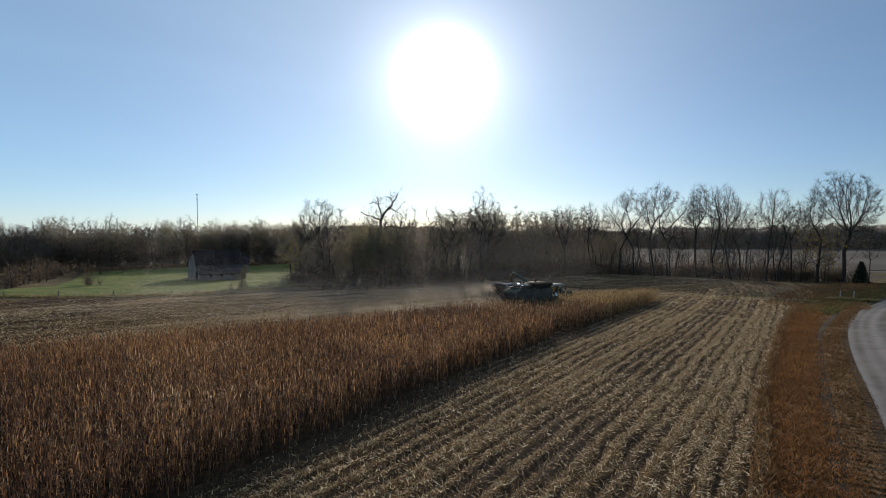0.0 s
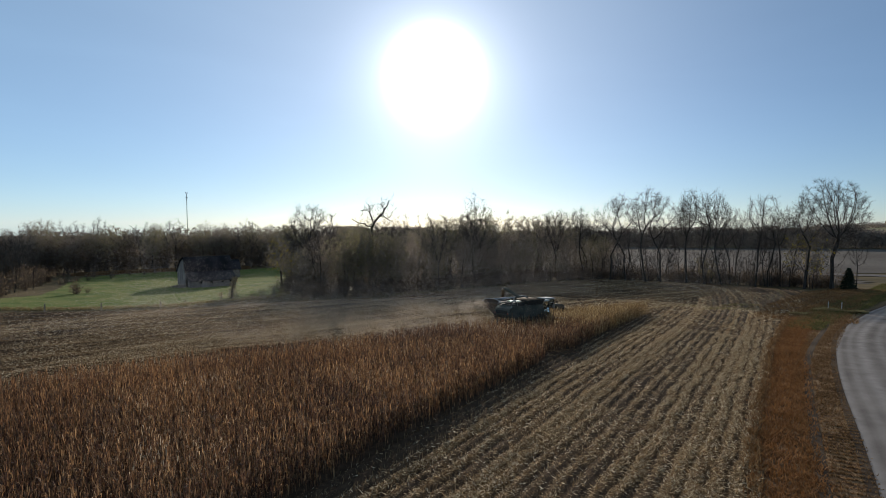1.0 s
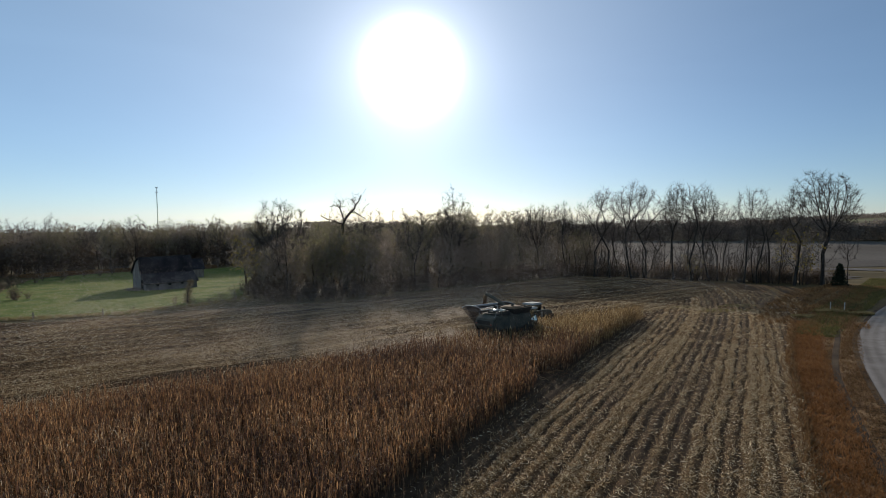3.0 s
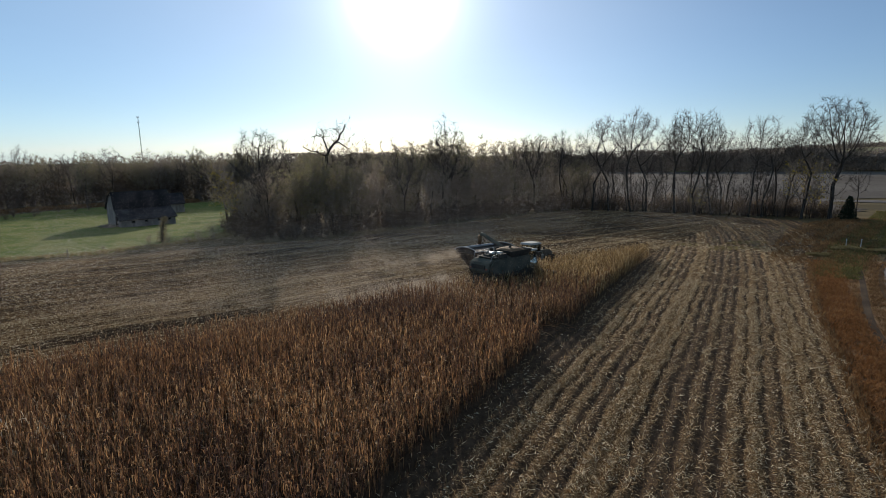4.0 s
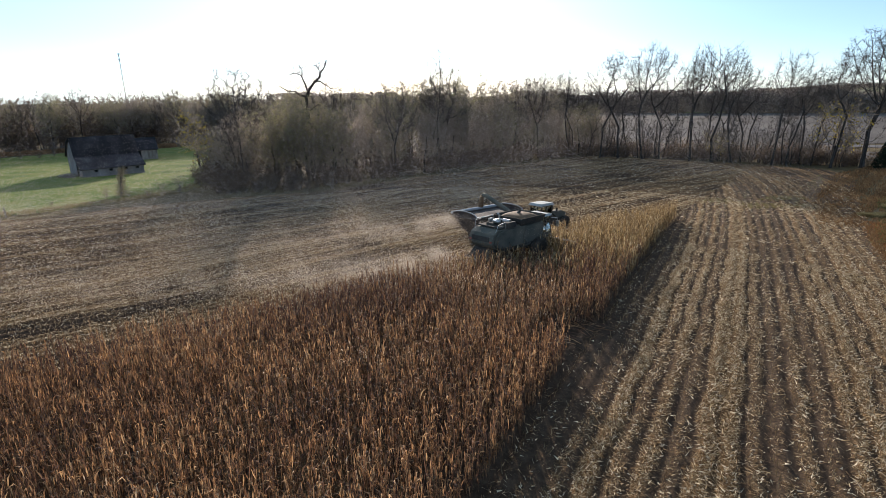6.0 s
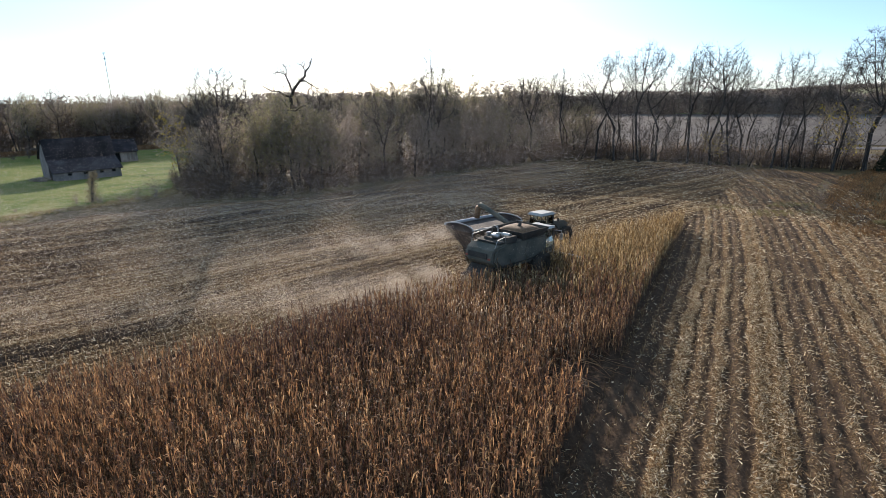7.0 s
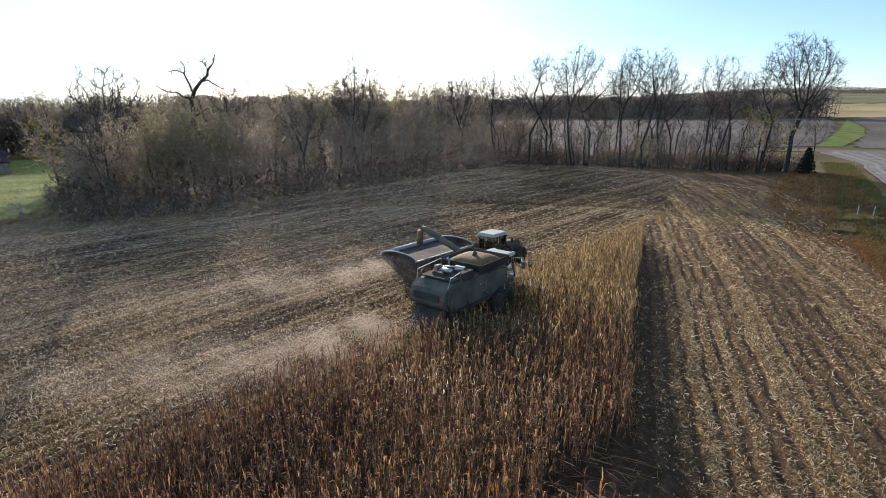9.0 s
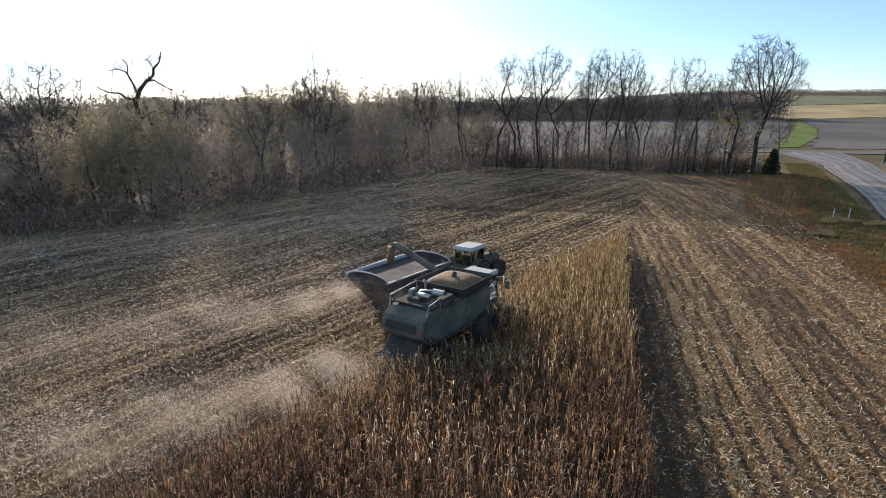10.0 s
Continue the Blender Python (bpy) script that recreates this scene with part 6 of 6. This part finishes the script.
# ---- grasses ----
def blades(name, label, category, x, y, height, mat, seed, lean=0.35, width=0.03):
    """Upright bent blades standing at many places."""
    R = np.random.RandomState(seed)
    n = len(x)
    a = R.uniform(0, 6.28, n)
    h = height * R.uniform(0.5, 1.2, n)
    w = width * R.uniform(0.7, 1.4, n)
    V = np.zeros((n, 5, 3), np.float32)
    z = ground_z(x, y) + 0.02
    sx, sy = -np.sin(a), np.cos(a)
    b = R.uniform(0, 6.28, n)
    for j, (t, k) in enumerate(((0, 1), (0, -1), (0.55, -0.8), (0.55, 0.8))):
        V[:, j, 0] = x + sx * w * k + np.cos(b) * h * lean * t * t
        V[:, j, 1] = y + sy * w * k + np.sin(b) * h * lean * t * t
        V[:, j, 2] = z + h * t
    V[:, 4, 0], V[:, 4, 1], V[:, 4, 2] = x + np.cos(b) * h * lean, y + np.sin(b) * h * lean, z + h * 0.92
    i = np.arange(n * 5).reshape(n, 5)
    me = mesh_np(name, V.reshape(-1, 3), i[:, :4], np.stack([i[:, 3], i[:, 2], i[:, 4]], -1), mat=mat)
    return tagged(new(name, me), label, category, kind="stuff")


def along(line, w0, w1, n, seed, clump=0.0, gap=None, blur=0.25):
    """Places in a band beside a line."""
    R = np.random.RandomState(seed)
    p = resample(line, 0.5)
    d = np.gradient(p, axis=0)
    d /= np.hypot(*d.T)[:, None]
    k = R.randint(0, len(p), n)
    u = R.uniform(w0, w1, n)
    if gap:
        u = np.where((u > gap[0]) & (u < gap[1]), gap[1] + R.rand(n) * (w1 - gap[1]), u)
    x = p[k, 0] + d[k, 1] * u + R.normal(0, blur, n)
    y = p[k, 1] - d[k, 0] * u + R.normal(0, blur, n)
    if clump:
        ok = R.rand(n) < 0.35 + clump * np.sin(x * 1.9 + 1) * np.sin(y * 1.7 + 0.4 * x)
        x, y = x[ok], y[ok]
    return x, y


EDGE = FIELD_EDGE[1:]
x, y = along(EDGE, -0.3, 2.3, 90000, 31, 0.2)
blades("foxtail_grass", "rust-red dry foxtail grass along the field", "grass", x, y, 0.24, M_GRASS_DRY, 32, 0.8, 0.022)
x, y = along(smooth_line(RUT[1:], 0.6), -0.6, 2.1, 60000, 33, 0.2, (-0.08, 0.55), 0.05)
blades("roadside_grass", "short russet and brown grass beside the road", "grass", x, y, 0.15, M_GRASS_RUSSET, 34, 0.8, 0.022)
xa, ya = along([(44, 59.5), (52, 68), (60, 75)], -4.0, -0.3, 12000, 35, 0.3)
xb, yb = along([(58, 73), (70, 84), (81, 94), (106, 118), (114, 126)], -5.5, -0.3, 36000, 45, 0.35)
blades("green_roadside_grass", "rough green and brown grass at the road bend", "grass", np.r_[xa, xb], np.r_[ya, yb], 0.26, M_GRASS_GREEN, 36, 0.6, 0.05)
x, y = along([(46, 67), (55, 79), (66, 91), (78, 103), (92, 113)], -5.0, 6.0, 42000, 37, 0.5)
blades("headland_weeds", "dry brown weeds on the headland", "grass", x, y, 0.32, M_GRASS_RUSSET, 38, 0.6, 0.045)
def patch(cx, cy, rx, ry, n, seed):
    """Places in an uneven oval."""
    R = np.random.RandomState(seed)
    a, r = R.uniform(0, 6.28, n), np.sqrt(R.rand(n))
    r = r * (0.8 + 0.25 * np.sin(3 * a + seed))
    return cx + rx * r * np.cos(a), cy + ry * r * np.sin(a)


x, y = np.concatenate([patch(57.5, 77.4, 2.0, 1.5, 2600, 61), patch(59.5, 74.5, 1.6, 1.2, 1500, 62), patch(50.5, 73.2, 1.5, 1.0, 1300, 63)], 1)
blades("straw_tufts", "bright straw-coloured grass tufts on the headland", "grass", x, y, 0.4, M_GRASS_TAN, 64, 0.7, 0.04)
x, y = np.concatenate([patch(44, 80, 4.5, 2.2, 5000, 65), patch(49, 84.5, 4.0, 1.8, 3500, 66), patch(40, 84, 3.5, 2.0, 2600, 67)], 1)
blades("headland_straw", "flattened pale grass across the row ends", "grass", x[::4], y[::4], 0.2, M_GRASS_TAN, 68, 1.0, 0.035)
for x, y, k in ((47.2, 80.6, 0.3), (48.6, 82.2, 0.36), (50.3, 81.4, 0.4), (51.8, 83.6, 0.34), (53.2, 85.8, 0.42), (55.0, 87.5, 0.36), (49.5, 87.2, 0.3), (45.2, 86.0, 0.26), (57.4, 90.2, 0.4), (60.6, 93.5, 0.44), (43.0, 83.2, 0.22), (54.2, 81.2, 0.25)):
    plant(shrub, x, y, k, "dead weeds on the headland")
x, y = along(EDGE, -0.5, 0.05, 8000, 51, 0.3, None, 0.1)
blades("field_edge_weeds", "dark brown dead weeds along the last row", "grass", x, y, 0.42, M_GRASS_RUSSET, 52, 0.5, 0.03)
x, y = along([(-108, 165), (-100, 176), (-88, 183), (-66, 192)], -6.0, 0.5, 9000, 53)
blades("pasture_back_grass", "tall dry brown grass behind the pasture", "grass", x, y, 0.9, M_GRASS_RUSSET, 54, 0.4, 0.09)
x, y = along(LAWN_EDGE, -1.8, 0.6, 26000, 39, 0.4)
blades("pasture_edge_grass", "tall tan grass between pasture and field", "grass", x, y, 0.45, M_GRASS_TAN, 40, 0.5, 0.05)


# ---- dust behind the machines ----
def build_dust():
    """Airborne dust and chaff: very many tiny flakes in billowing trails."""
    m = material("dust", [(0.1, (0.55, 0.45, 0.35)), (0.9, (0.74, 0.63, 0.51))], 0.5, 5, 0.9, 0.0, thin=0.5)
    R = np.random.RandomState(55)
    P = []
    trails = (((6.0, 58.0, 0.6), (-5, 54.5), 160000, 0.5, 1.6, 1.3), ((5.0, 58.4, 0.9), (-24, 55), 260000, 0.8, 3.0, 3.2),
              ((5.5, 63, 2.4), (-18, 66), 180000, 0.5, 2.4, 2.6), ((9, 61, 2.2), (13, 64), 50000, 1.6, 1.8, 1.0))
    for (sx, sy, sz), (ex, ey), n, w0, w1, top in trails:
        u = R.rand(n) ** 1.5
        w = w0 + (w1 - w0) * u
        puff = np.sin(u * 23 + 1) * 0.5 + np.sin(u * 51) * 0.3
        x = sx + (ex - sx) * u + R.normal(0, 1, n) * w
        y = sy + (ey - sy) * u + R.normal(0, 1, n) * w * 0.6
        h = np.abs(sz * (1 - 0.6 * u) + puff * 0.4 + R.normal(0, 1, n) * (0.3 + top * 0.45 * u))
        billow = np.sin(x * 1.1 + h) * np.sin(y * 1.3 + 0.7 * x) + 0.6 * np.sin(x * 2.7 + 2 * h)
        ok = billow > R.uniform(-1.6, 0.9, n)
        P.append(np.c_[x, y, ground_z(x, y) + 0.15 + h][ok])
    n = 110000
    x, y = R.uniform(-44, 10, n), R.uniform(60, 98, n)
    h = np.abs(R.normal(0, 2.2, n)) + 0.2
    billow = np.sin(x * 0.21 + 1) * np.sin(y * 0.19 + x * 0.07) + 0.5 * np.sin(x * 0.6 + y * 0.4)
    ok = billow > R.uniform(-1.0, 1.3, n)
    P.append(np.c_[x, y, ground_z(x, y) + h][ok])
    P = np.concatenate(P)
    a, b = R.normal(0, 1, P.shape), R.normal(0, 1, P.shape)
    s = R.uniform(0.005, 0.011, (len(P), 1)) * np.where(P[:, 1:2] > 68, 2.0, 1.0)
    V = np.stack([P + a * s, P + b * s, P - (a + b) * s * 0.5], 1).reshape(-1, 3)
    tagged(new("dust_cloud", mesh_np("dust_cloud", V, None, np.arange(len(V)).reshape(-1, 3), mat=m)), "tan harvest dust drifting behind the machines", "dust", kind="stuff")


def build_haze():
    """Fine dust over the field; before the woods, pale flakes added as glare too."""
    m = material("dust_and_glare_flakes", [(0.1, (0.66, 0.58, 0.53)), (0.9, (0.8, 0.71, 0.65))], 0.5, 5, 0.9, 0.0, thin=0.5)
    R = np.random.RandomState(57)
    # pale flakes before the woods paint in glare that lightens the dark trees
    n = 300000
    u = R.rand(n)
    x = np.where(u < 0.92, R.uniform(-50, 62, n), R.uniform(-150, -50, n))
    y = np.where(u < 0.92, np.interp(x, [-60, -24, 10, 40, 62], [92, 88, 100, 118, 112]), 95 + 0.3 * (x + 170)) - R.uniform(0, 16, n)
    h = np.abs(R.normal(0, 7.5, n)) + 0.3
    drift = 0.35 * np.sin(x * 0.11 + 1) + 0.25 * np.sin(x * 0.29 + h * 0.2) + 0.9 - 0.008 * np.abs(x - 5)
    ok = R.rand(n) < drift
    P = np.c_[x, y, ground_z(x, y) + h][ok]
    # low drifts over the cut ground
    n = 240000
    x, y = R.uniform(-50, 14, n), R.uniform(56, 92, n)
    h = R.exponential(1.5, n) + 0.15
    keep = (y > 58 + 0.45 * x) & (R.rand(n) < 0.75 + 0.4 * np.sin(x * 0.23 + y * 0.11 + 1) * np.sin(y * 0.31 - x * 0.09))
    P = np.concatenate([P, np.c_[x, y, ground_z(x, y) + h][keep]])
    a, b = R.normal(0, 1, P.shape), R.normal(0, 1, P.shape)
    s = R.uniform(0.011, 0.023, (len(P), 1)) * np.where(P[:, 1:2] > 86, 1.0, 0.6)
    V = np.stack([P + a * s, P + b * s, P - (a + b) * s * 0.5], 1).reshape(-1, 3)
    tagged(new("dust_haze", mesh_np("dust_haze", V, None, np.arange(len(V)).reshape(-1, 3), mat=m)), "thin pale flakes of drifting dust and painted-in glare before the woods", "dust", kind="stuff")


build_dust()
build_haze()
for src in bare + pole + hero + thick + shrub + [big_tree, snag, round_tree, poplar, yellow]:
    if src.name not in placed:
        for ob in list(src.children) + [src]:
            bpy.data.objects.remove(ob)
